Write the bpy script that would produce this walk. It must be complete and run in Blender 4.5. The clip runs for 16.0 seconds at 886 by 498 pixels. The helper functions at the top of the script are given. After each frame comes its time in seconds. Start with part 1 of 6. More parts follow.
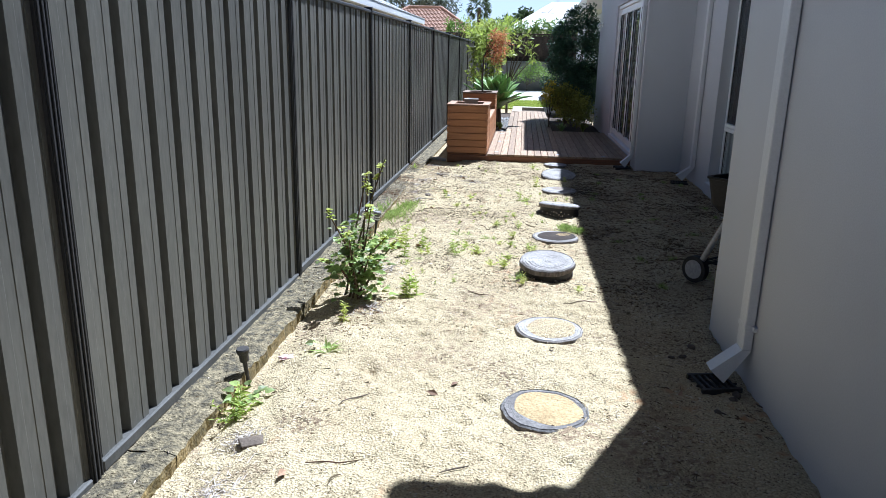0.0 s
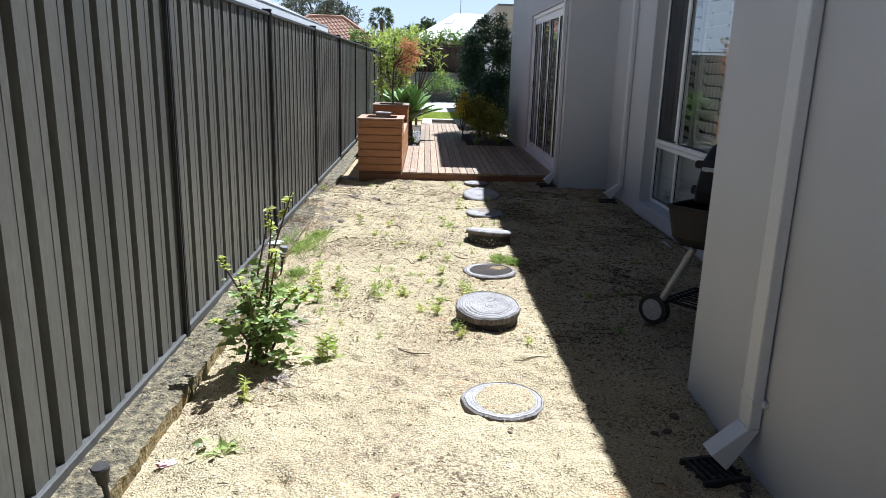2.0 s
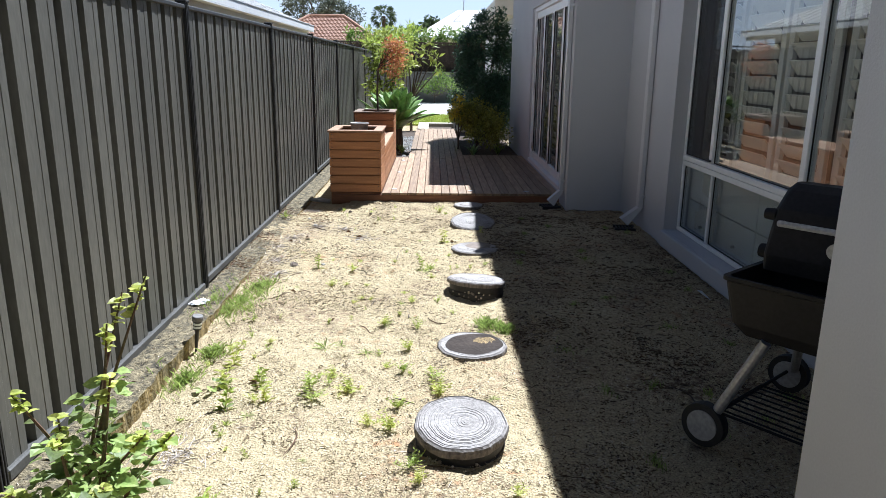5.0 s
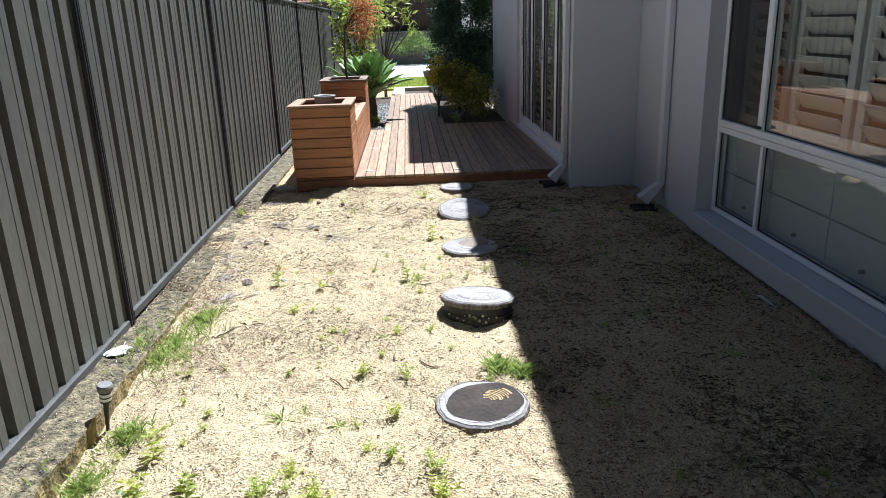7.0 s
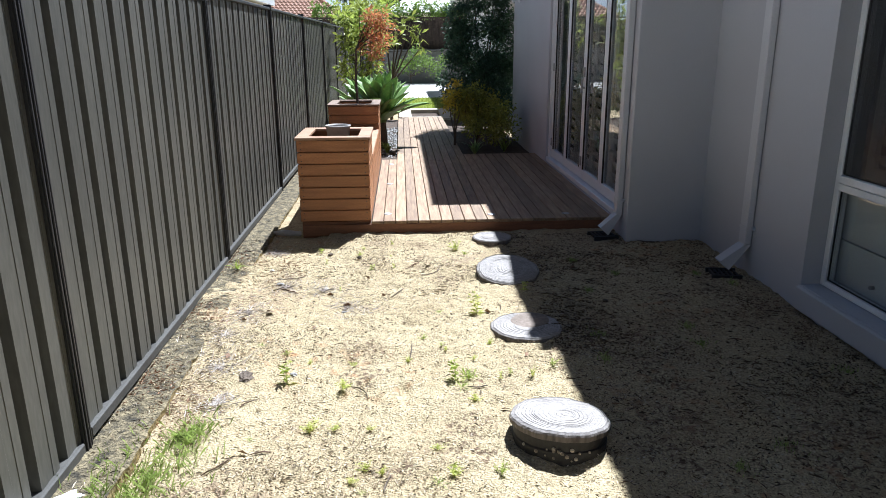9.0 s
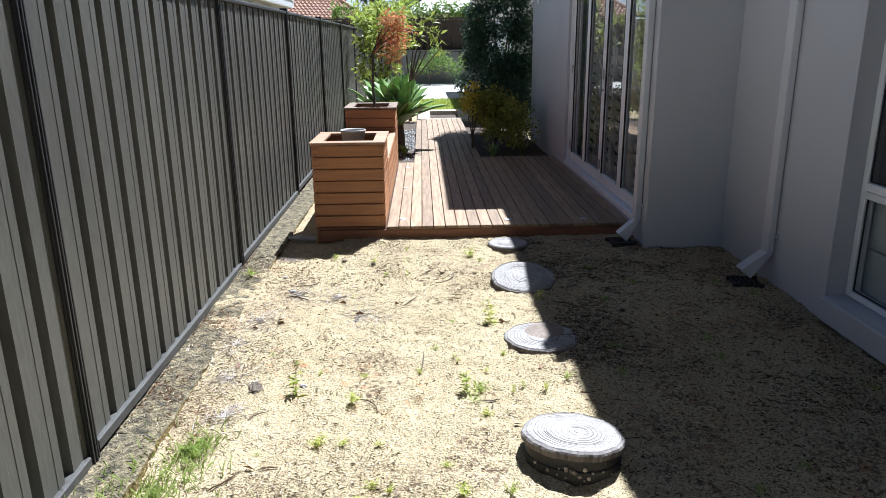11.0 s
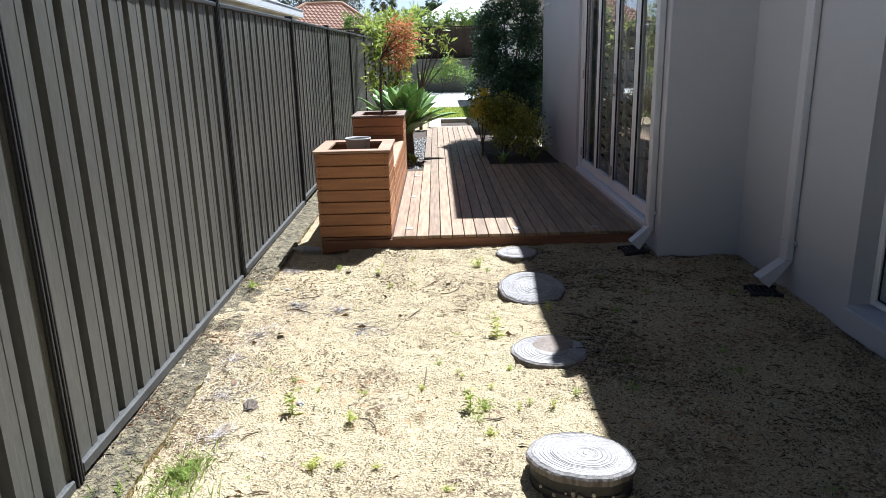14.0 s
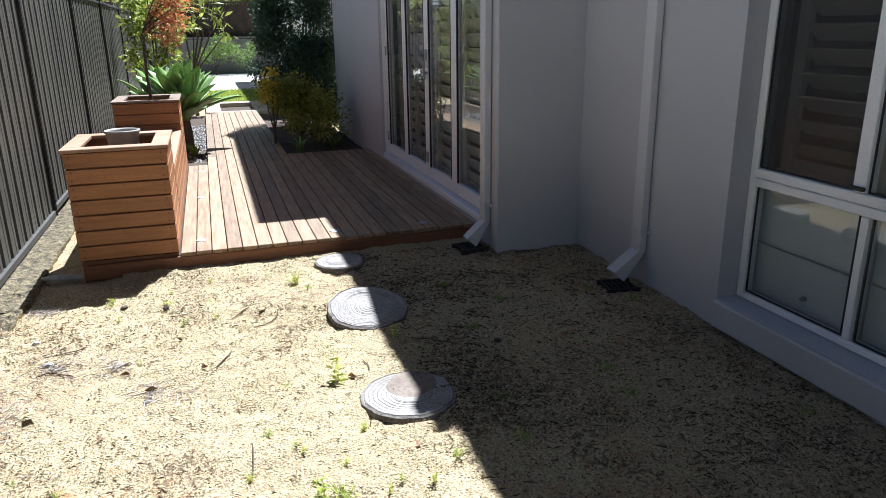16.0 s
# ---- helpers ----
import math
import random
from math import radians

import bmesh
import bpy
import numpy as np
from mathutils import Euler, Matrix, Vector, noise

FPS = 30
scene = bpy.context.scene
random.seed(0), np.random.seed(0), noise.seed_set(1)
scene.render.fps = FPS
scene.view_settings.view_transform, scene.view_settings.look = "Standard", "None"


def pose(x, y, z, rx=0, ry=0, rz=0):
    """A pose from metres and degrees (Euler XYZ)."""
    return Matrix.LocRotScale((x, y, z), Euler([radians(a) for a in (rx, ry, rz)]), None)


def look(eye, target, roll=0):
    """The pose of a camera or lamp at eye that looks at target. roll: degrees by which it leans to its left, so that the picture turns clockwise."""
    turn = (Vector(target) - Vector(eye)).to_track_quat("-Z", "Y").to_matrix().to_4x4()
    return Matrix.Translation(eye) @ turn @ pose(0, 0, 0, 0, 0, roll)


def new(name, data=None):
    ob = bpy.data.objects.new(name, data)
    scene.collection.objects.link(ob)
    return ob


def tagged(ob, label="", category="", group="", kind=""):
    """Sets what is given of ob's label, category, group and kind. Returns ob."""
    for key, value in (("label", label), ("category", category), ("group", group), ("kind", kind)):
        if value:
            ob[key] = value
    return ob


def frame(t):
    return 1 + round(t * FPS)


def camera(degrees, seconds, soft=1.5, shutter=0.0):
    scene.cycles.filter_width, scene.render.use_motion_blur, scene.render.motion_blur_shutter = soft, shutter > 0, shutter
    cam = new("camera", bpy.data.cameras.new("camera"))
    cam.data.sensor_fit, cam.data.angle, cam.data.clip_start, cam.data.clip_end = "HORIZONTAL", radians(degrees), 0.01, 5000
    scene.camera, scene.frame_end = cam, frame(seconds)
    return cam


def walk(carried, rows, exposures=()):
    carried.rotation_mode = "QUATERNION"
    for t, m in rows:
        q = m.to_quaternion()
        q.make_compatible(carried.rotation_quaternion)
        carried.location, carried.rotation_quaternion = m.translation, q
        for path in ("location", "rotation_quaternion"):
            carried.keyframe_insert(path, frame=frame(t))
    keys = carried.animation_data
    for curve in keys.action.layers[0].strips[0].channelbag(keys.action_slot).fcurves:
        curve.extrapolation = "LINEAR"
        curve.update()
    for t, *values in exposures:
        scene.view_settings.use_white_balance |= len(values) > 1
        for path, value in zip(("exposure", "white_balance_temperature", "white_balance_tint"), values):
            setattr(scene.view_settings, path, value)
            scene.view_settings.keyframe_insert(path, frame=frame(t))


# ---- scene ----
cam = camera(64.2, 16.0, soft=0.6)
PATH = [
    (0, (1.451, -1.164, 1.465), (1.248, 0.754, 0.935), 1.2),
    (0.5, (1.348, -1.042, 1.469), (1.307, 0.866, 0.872), 1.1),
    (1, (1.333, -0.849, 1.468), (1.408, 1.083, 0.956), 0.4),
    (1.5, (1.359, -0.603, 1.461), (1.396, 1.32, 0.913), 2.2),
    (2, (1.283, -0.376, 1.46), (1.34, 1.56, 0.963), 1.6),
    (2.5, (1.242, -0.183, 1.488), (1.357, 1.721, 0.887), -0.0),
    (3, (1.392, 0.07, 1.509), (1.291, 1.998, 0.985), -0.3),
    (3.5, (1.538, 0.223, 1.503), (1.506, 2.143, 0.945), 0.7),
    (4, (1.562, 0.441, 1.495), (1.628, 2.371, 0.973), 0.7),
    (4.2, (1.537, 0.555, 1.522), (1.604, 2.504, 1.077), 0.9),
    (6.3, (1.58, 1.712, 1.472), (1.561, 3.613, 0.853), -0.5),
    (6.5, (1.558, 1.831, 1.482), (1.615, 3.734, 0.869), -1.0),
    (7, (1.536, 2.088, 1.492), (1.613, 3.992, 0.885), -1.9),
    (7.5, (1.545, 2.383, 1.486), (1.485, 4.3, 0.92), -1.6),
    (8, (1.479, 2.676, 1.488), (1.439, 4.591, 0.911), -1.3),
    (8.5, (1.318, 2.961, 1.515), (1.402, 4.876, 0.944), -1.1),
    (9, (1.256, 3.135, 1.526), (1.364, 5.051, 0.964), -0.3),
    (9.2, (1.221, 3.185, 1.527), (1.365, 5.104, 0.981), -0.2),
    (11.3, (1.32, 3.216, 1.558), (1.341, 5.135, 0.994), -0.7),
    (11.5, (1.329, 3.283, 1.532), (1.333, 5.203, 0.972), -0.8),
    (12, (1.322, 3.306, 1.545), (1.315, 5.229, 0.997), -1.8),
    (12.5, (1.316, 3.325, 1.529), (1.177, 5.263, 1.057), -1.0),
    (13, (1.279, 3.341, 1.524), (0.991, 5.256, 1.021), -1.1),
    (13.5, (1.314, 3.329, 1.531), (1.139, 5.25, 1.001), -1.0),
    (14, (1.362, 3.34, 1.527), (1.371, 5.266, 0.988), -1.4),
    (14.5, (1.368, 3.385, 1.516), (1.492, 5.307, 0.977), -1.7),
    (15, (1.317, 3.586, 1.509), (1.688, 5.476, 0.968), -1.4),
    (15.5, (1.26, 3.835, 1.503), (1.92, 5.627, 0.909), 0.5),
    (16, (1.263, 4.197, 1.456), (1.849, 6.013, 0.859), -0.8),
]
walk(cam, [(t, look(eye, target, roll)) for t, eye, target, roll in PATH], exposures=[(0.0, 1.28, 5080, 10), (0.5, 1.22, 5400, 10), (1.0, 1.19, 5350, 10), (2.0, 1.19, 5350, 10), (4.0, 1.22, 5430, 10), (7.0, 1.28, 5430, 10), (13.5, 1.32, 5430, 10), (15.0, 1.35, 5430, 10), (15.5, 1.42, 5500, 10), (16.0, 1.42, 5520, 10)])

# ---- light ----
SUN = Vector((0.31, 0.58, 1.0)).normalized()
world = bpy.data.worlds.new("world")
scene.world = world
world.use_nodes = True
wn = world.node_tree.nodes
sky = wn.new("ShaderNodeTexSky")
sky.sky_type, sky.sun_disc = "NISHITA", False
sky.sun_elevation = math.asin(SUN.z)
sky.sun_rotation = math.atan2(SUN.x, SUN.y)
sky.air_density, sky.dust_density = 1.0, 0.6
wn["Background"].inputs["Strength"].default_value = 0.018
world.node_tree.links.new(sky.outputs[0], wn["Background"].inputs["Color"])
sun = new("sun", bpy.data.lights.new("sun", "SUN"))
sun.data.energy, sun.data.angle, sun.data.color = 5.0, radians(0.55), (1.0, 0.96, 0.89)
sun.matrix_world = look(SUN * 50, (0, 0, 0))


def sky_backdrop():
    """Pale haze low over the horizon, far beyond the roofs."""
    m = bpy.data.materials.new("horizon_sky")
    m.use_nodes = True
    n, l = m.node_tree.nodes, m.node_tree.links
    n.remove(n["Principled BSDF"])
    e, g, sep, r, mx = n.new("ShaderNodeEmission"), n.new("ShaderNodeNewGeometry"), n.new("ShaderNodeSeparateXYZ"), n.new("ShaderNodeMapRange"), n.new("ShaderNodeMix")
    l.new(g.outputs["Position"], sep.inputs[0]), l.new(sep.outputs["Z"], r.inputs["Value"])
    r.inputs["From Min"].default_value, r.inputs["From Max"].default_value = 4.0, 60.0
    mx.data_type = "RGBA"
    mx.inputs["A"].default_value, mx.inputs["B"].default_value = (0.88, 0.95, 1.0, 1), (0.50, 0.70, 0.95, 1)
    l.new(r.outputs[0], mx.inputs["Factor"]), l.new(mx.outputs["Result"], e.inputs["Color"])
    e.inputs["Strength"].default_value = 0.42
    l.new(e.outputs[0], n["Material Output"].inputs["Surface"])
    me = bpy.data.meshes.new("backdrop")
    ring = [(200 * math.sin(a), 200 * math.cos(a)) for a in (radians(-60 + 5 * k) for k in range(25))]
    me.from_pydata([(x, y, -1) for x, y in ring] + [(x, y, 75) for x, y in ring], [], [(k, k + 1, k + 26, k + 25) for k in range(24)])
    me.materials.append(m)
    tagged(new("backdrop", me), "pale hazy summer sky over the roofs", "sky", kind="structure")


sky_backdrop()


# ---- materials ----
def mat(name, c1, c2, scale=6.0, rough=0.7, bump=0.2, fine=80.0, metal=0.0, vary=0.0, stretch=(1, 1, 1), island=False, spec=0.5, fine_mix=0.25, through_light=0.0, bump_dist=0.01):
    """A surface with two scales of variation: broad patches from c1 to c2, fine grain in tone and relief."""
    m = bpy.data.materials.new(name)
    m.use_nodes = True
    n, l = m.node_tree.nodes, m.node_tree.links
    b = n["Principled BSDF"]
    g = n.new("ShaderNodeNewGeometry")
    mp = n.new("ShaderNodeMapping")
    mp.inputs["Scale"].default_value = stretch
    l.new(g.outputs["Position"], mp.inputs["Vector"])
    big, small = n.new("ShaderNodeTexNoise"), n.new("ShaderNodeTexNoise")
    for t, s, d in ((big, scale, 4), (small, fine, 3)):
        t.inputs["Scale"].default_value, t.inputs["Detail"].default_value = s, d
        l.new(mp.outputs[0], t.inputs["Vector"])
    r = n.new("ShaderNodeMapRange")
    r.inputs["From Min"].default_value, r.inputs["From Max"].default_value = 0.32, 0.68
    l.new(big.outputs["Fac"], r.inputs["Value"])
    mix = n.new("ShaderNodeMix")
    mix.data_type = "RGBA"
    mix.inputs["A"].default_value, mix.inputs["B"].default_value = (*c1, 1), (*c2, 1)
    l.new(r.outputs[0], mix.inputs["Factor"])
    hsv = n.new("ShaderNodeHueSaturation")
    l.new(mix.outputs["Result"], hsv.inputs["Color"])
    val = n.new("ShaderNodeMapRange")
    val.inputs["To Min"].default_value, val.inputs["To Max"].default_value = 1 - fine_mix, 1 + fine_mix
    val.inputs["From Min"].default_value, val.inputs["From Max"].default_value = 0.25, 0.75
    l.new(small.outputs["Fac"], val.inputs["Value"])
    out = val.outputs[0]
    if vary:
        src = g.outputs["Random Per Island"] if island else n.new("ShaderNodeObjectInfo").outputs["Random"]
        rr = n.new("ShaderNodeMapRange")
        rr.inputs["To Min"].default_value, rr.inputs["To Max"].default_value = 1 - vary, 1 + vary
        l.new(src, rr.inputs["Value"])
        mul = n.new("ShaderNodeMath")
        mul.operation = "MULTIPLY"
        l.new(out, mul.inputs[0]), l.new(rr.outputs[0], mul.inputs[1])
        out = mul.outputs[0]
    l.new(out, hsv.inputs["Value"])
    l.new(hsv.outputs[0], b.inputs["Base Color"])
    b.inputs["Roughness"].default_value, b.inputs["Metallic"].default_value = rough, metal
    b.inputs["Specular IOR Level"].default_value = spec
    if bump:
        bp = n.new("ShaderNodeBump")
        bp.inputs["Strength"].default_value, bp.inputs["Distance"].default_value = bump, bump_dist
        l.new(small.outputs["Fac"], bp.inputs["Height"])
        l.new(bp.outputs[0], b.inputs["Normal"])
    if through_light:
        tr, ms = n.new("ShaderNodeBsdfTranslucent"), n.new("ShaderNodeMixShader")
        l.new(hsv.outputs[0], tr.inputs["Color"])
        ms.inputs[0].default_value = through_light
        l.new(b.outputs[0], ms.inputs[1]), l.new(tr.outputs[0], ms.inputs[2])
        l.new(ms.outputs[0], n["Material Output"].inputs["Surface"])
    return m


def sand_material():
    """Yellow building sand with greyer litter patches, dark organic specks and a lumpy relief."""
    m = mat("sand", (0.475, 0.395, 0.245), (0.41, 0.33, 0.20), 1.6, 0.95, 1.0, 110, spec=0.12, fine_mix=0.45, bump_dist=0.014)
    n, l = m.node_tree.nodes, m.node_tree.links
    hsv, b = n["Hue/Saturation/Value"], n["Principled BSDF"]
    g = n["Geometry"]
    base = hsv.outputs[0]

    def layer(scale, low, high, colour, gate_scale, gate_low, gate_high, kind="noise"):
        nonlocal base
        if kind == "noise":
            a = n.new("ShaderNodeTexNoise")
            a.inputs["Detail"].default_value = 5
            v = a.outputs["Fac"]
        else:
            a = n.new("ShaderNodeTexVoronoi")
            v = a.outputs["Distance"]
        a.inputs["Scale"].default_value = scale
        c = n.new("ShaderNodeTexNoise")
        c.inputs["Scale"].default_value, c.inputs["Detail"].default_value = gate_scale, 3
        l.new(g.outputs["Position"], a.inputs["Vector"]), l.new(g.outputs["Position"], c.inputs["Vector"])
        fac = []
        for src, lo, hi in ((v, low, high), (c.outputs["Fac"], gate_low, gate_high)):
            r = n.new("ShaderNodeMapRange")
            r.inputs["From Min"].default_value, r.inputs["From Max"].default_value = lo, hi
            l.new(src, r.inputs["Value"])
            fac.append(r.outputs[0])
        mul = n.new("ShaderNodeMath")
        mul.operation = "MULTIPLY"
        l.new(fac[0], mul.inputs[0]), l.new(fac[1], mul.inputs[1])
        mx = n.new("ShaderNodeMix")
        mx.data_type = "RGBA"
        l.new(mul.outputs[0], mx.inputs["Factor"]), l.new(base, mx.inputs["A"])
        mx.inputs["B"].default_value = (*colour, 1)
        base = mx.outputs["Result"]

    layer(30, 0.48, 0.60, (0.28, 0.205, 0.135), 1.1, 0.52, 0.64)
    layer(48, 0.50, 0.60, (0.17, 0.12, 0.08), 2.3, 0.56, 0.66)
    layer(85, 0.55, 0.68, (0.15, 0.105, 0.065), 2.2, 0.35, 0.65)
    layer(95, 0.30, 0.12, (0.08, 0.055, 0.038), 6.0, 0.30, 0.52, "cell")
    layer(38, 0.22, 0.10, (0.10, 0.075, 0.05), 3.0, 0.42, 0.58, "cell")
    layer(60, 0.60, 0.70, (0.58, 0.52, 0.39), 4.0, 0.35, 0.6)
    layer(14, 0.54, 0.70, (0.40, 0.23, 0.12), 0.9, 0.52, 0.66)
    l.new(base, b.inputs["Base Color"])
    return m


M_SAND = sand_material()
M_FENCE = mat("fence_steel", (0.124, 0.119, 0.102), (0.09, 0.087, 0.077), 2.0, 0.42, 0.05, 60, spec=0.2, fine_mix=0.16, stretch=(1, 1, 0.25))
M_POST = mat("post_steel", (0.040, 0.039, 0.040), (0.030, 0.030, 0.031), 3.0, 0.45, 0.05, 60, fine_mix=0.1, spec=0.3)
M_RAIL = mat("rail_steel", (0.085, 0.083, 0.077), (0.058, 0.056, 0.052), 5.0, 0.55, 0.1, 90)
M_MOSS = mat("kerb_moss", (0.30, 0.22, 0.09), (0.11, 0.085, 0.03), 11.0, 0.95, 0.8, 60, fine_mix=0.5, bump_dist=0.015)
M_KERB = mat("kerb_concrete", (0.25, 0.205, 0.12), (0.042, 0.036, 0.024), 26.0, 0.95, 1.0, 90, fine_mix=0.6, bump_dist=0.015)
# Beige render with the blue of the skylight mixed into its colour.
M_WALL = mat("render_wall_sky_tint", (0.525, 0.53, 0.558), (0.492, 0.497, 0.523), 1.2, 0.85, 0.25, 140, fine_mix=0.04, bump_dist=0.004)
M_PIPE = mat("pipe_paint", (0.63, 0.635, 0.655), (0.595, 0.6, 0.62), 3.0, 0.5, 0.03, 90, fine_mix=0.05)
M_WHITE = mat("white_frame", (0.84, 0.85, 0.86), (0.80, 0.81, 0.82), 3.0, 0.4, 0.02, 90, fine_mix=0.04)
M_SEAL = mat("dark_seal", (0.03, 0.03, 0.03), (0.02, 0.02, 0.02), 9.0, 0.6, 0.0)
M_SHUT = mat("shutter_paint", (0.84, 0.81, 0.73), (0.8, 0.77, 0.69), 3.0, 0.5, 0.02, 60, fine_mix=0.04)
# Even mid-grey for all room surfaces, floor and ceiling included.
M_ROOM = mat("room_grey", (0.30, 0.29, 0.28), (0.26, 0.25, 0.24), 2.0, 0.8, 0.0, 60, fine_mix=0.05)
M_CAB = mat("cabinet_paint", (0.76, 0.78, 0.77), (0.72, 0.74, 0.73), 2.0, 0.5, 0.0, 60, fine_mix=0.04)
M_DECK = mat("deck_timber", (0.335, 0.232, 0.138), (0.19, 0.116, 0.067), 5.0, 0.62, 0.35, 70, vary=0.28, stretch=(9, 0.7, 9), fine_mix=0.3, bump_dist=0.004)
M_FASCIA = mat("fascia_timber", (0.24, 0.10, 0.045), (0.17, 0.07, 0.032), 5.0, 0.6, 0.3, 70, vary=0.1, stretch=(0.8, 9, 9), fine_mix=0.3, bump_dist=0.004)
M_CLAD = mat("clad_timber", (0.40, 0.175, 0.065), (0.30, 0.125, 0.045), 4.0, 0.5, 0.3, 60, vary=0.16, stretch=(0.8, 0.8, 12), fine_mix=0.3, bump_dist=0.003)
M_CAP = mat("cap_timber", (0.42, 0.26, 0.16), (0.34, 0.19, 0.11), 4.0, 0.55, 0.3, 60, vary=0.12, stretch=(2, 2, 9), fine_mix=0.25, bump_dist=0.003)
M_WEATHER = mat("weathered_cap", (0.27, 0.2, 0.15), (0.19, 0.13, 0.09), 4.0, 0.75, 0.3, 60, vary=0.12, stretch=(2, 2, 9), fine_mix=0.25)
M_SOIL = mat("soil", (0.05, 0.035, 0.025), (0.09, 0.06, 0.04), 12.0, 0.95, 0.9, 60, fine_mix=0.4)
M_SCREW = mat("screw_steel", (0.12, 0.10, 0.09), (0.10, 0.08, 0.07), 9.0, 0.5, 0.0, metal=0.6)
M_STONE = mat("log_slice", (0.35, 0.325, 0.308), (0.255, 0.233, 0.217), 9.0, 0.8, 0.5, 70, fine_mix=0.25)
M_BARK = mat("log_slice_side", (0.20, 0.175, 0.155), (0.12, 0.10, 0.09), 8.0, 0.9, 0.9, 60, stretch=(1, 1, 0.3), fine_mix=0.4)
M_TANK = mat("tank_plastic", (0.022, 0.02, 0.02), (0.035, 0.03, 0.028), 8.0, 0.6, 0.2, 60)
M_WET = mat("log_slice_wet", (0.062, 0.05, 0.043), (0.042, 0.035, 0.031), 7.0, 0.9, 0.3, 60, spec=0.1)
M_RINGDARK = mat("log_slice_dark_ring", (0.13, 0.12, 0.115), (0.20, 0.185, 0.175), 12.0, 0.85, 0.4, 70, fine_mix=0.3, spec=0.2)
M_GROOVE = mat("log_slice_groove", (0.14, 0.128, 0.118), (0.22, 0.205, 0.19), 14.0, 0.9, 0.3, 70, fine_mix=0.3, spec=0.2)
M_GREYST = mat("log_slice_grey", (0.22, 0.21, 0.205), (0.155, 0.147, 0.143), 6.0, 0.8, 0.4, 70, fine_mix=0.3)
M_STAIN = mat("stone_stain", (0.14, 0.105, 0.08), (0.21, 0.165, 0.13), 14.0, 0.75, 0.2, 60)
M_POT = mat("pot_plastic", (0.36, 0.34, 0.32), (0.31, 0.295, 0.28), 7.0, 0.55, 0.1, 60, fine_mix=0.08)
M_BLACK = mat("black_enamel", (0.014, 0.013, 0.014), (0.02, 0.018, 0.018), 5.0, 0.6, 0.05, 60, spec=0.25)
M_RUBBER = mat("black_rubber", (0.02, 0.02, 0.02), (0.028, 0.027, 0.026), 8.0, 0.75, 0.1, 60)
M_ALU = mat("grey_alloy", (0.40, 0.40, 0.41), (0.34, 0.34, 0.35), 5.0, 0.45, 0.03, 60, metal=0.5)
M_GREYP = mat("grey_plastic", (0.38, 0.38, 0.39), (0.34, 0.34, 0.35), 5.0, 0.5, 0.03, 60)
M_WEED = mat("tall_weed_leaf", (0.19, 0.28, 0.07), (0.36, 0.44, 0.15), 14.0, 0.5, 0.1, 90, vary=0.55, island=True, through_light=0.45)
M_LEAF = mat("weed_leaf", (0.27, 0.36, 0.055), (0.4, 0.46, 0.1), 9.0, 0.55, 0.1, 90, vary=0.4, island=True, through_light=0.5)
M_LIME = mat("lime_leaf", (0.44, 0.50, 0.10), (0.58, 0.60, 0.17), 9.0, 0.5, 0.0, vary=0.3, island=True, through_light=0.5)
M_STEM = mat("weed_stem", (0.10, 0.085, 0.035), (0.13, 0.06, 0.04), 9.0, 0.7, 0.1, 90)
M_GRASS = mat("grass_blade", (0.26, 0.35, 0.08), (0.4, 0.47, 0.15), 9.0, 0.6, 0.0, vary=0.4, island=True, through_light=0.45)
M_LAWN = mat("lawn_blade", (0.29, 0.36, 0.06), (0.38, 0.42, 0.09), 3.0, 0.6, 0.0, vary=0.35, island=True, through_light=0.4)
M_DRY = mat("dry_litter", (0.6, 0.53, 0.42), (0.27, 0.21, 0.15), 40.0, 0.9, 0.0, vary=0.55, island=True)
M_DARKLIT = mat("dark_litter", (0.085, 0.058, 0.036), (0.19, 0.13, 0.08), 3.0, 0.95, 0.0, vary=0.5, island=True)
M_AGAVE = mat("agave_leaf", (0.20, 0.34, 0.10), (0.36, 0.48, 0.20), 3.0, 0.36, 0.1, 40, vary=0.2, island=True, through_light=0.32)
M_SHRUB = mat("dark_shrub_leaf", (0.04, 0.085, 0.05), (0.06, 0.115, 0.06), 3.0, 0.5, 0.0, vary=0.45, island=True, through_light=0.25)
M_GOLD = mat("gold_shrub_leaf", (0.19, 0.23, 0.04), (0.36, 0.36, 0.06), 3.0, 0.5, 0.0, vary=0.4, island=True, through_light=0.3)
M_YELLOW = mat("yellow_leaf", (0.62, 0.50, 0.04), (0.55, 0.47, 0.06), 5.0, 0.5, 0.0, vary=0.2, island=True, through_light=0.3)
M_RED = mat("red_leaf", (0.46, 0.15, 0.07), (0.52, 0.26, 0.10), 6.0, 0.55, 0.0, vary=0.4, island=True, through_light=0.45)
M_FRANG = mat("broad_leaf", (0.20, 0.25, 0.045), (0.40, 0.43, 0.10), 4.0, 0.45, 0.0, vary=0.4, island=True, through_light=0.45)
M_TREE = mat("tree_leaf", (0.05, 0.085, 0.03), (0.09, 0.13, 0.05), 0.4, 0.6, 0.0, vary=0.4, island=True, through_light=0.25)
M_GUM = mat("gum_leaf", (0.085, 0.105, 0.075), (0.13, 0.15, 0.11), 0.4, 0.6, 0.0, vary=0.4, island=True, through_light=0.25)
M_HEDGE = mat("hedge_leaf", (0.15, 0.25, 0.05), (0.26, 0.36, 0.08), 1.5, 0.55, 0.0, vary=0.45, island=True, through_light=0.3)
M_BARKT = mat("bark", (0.13, 0.10, 0.075), (0.08, 0.06, 0.045), 9.0, 0.9, 0.6, 60, stretch=(1, 1, 0.3))
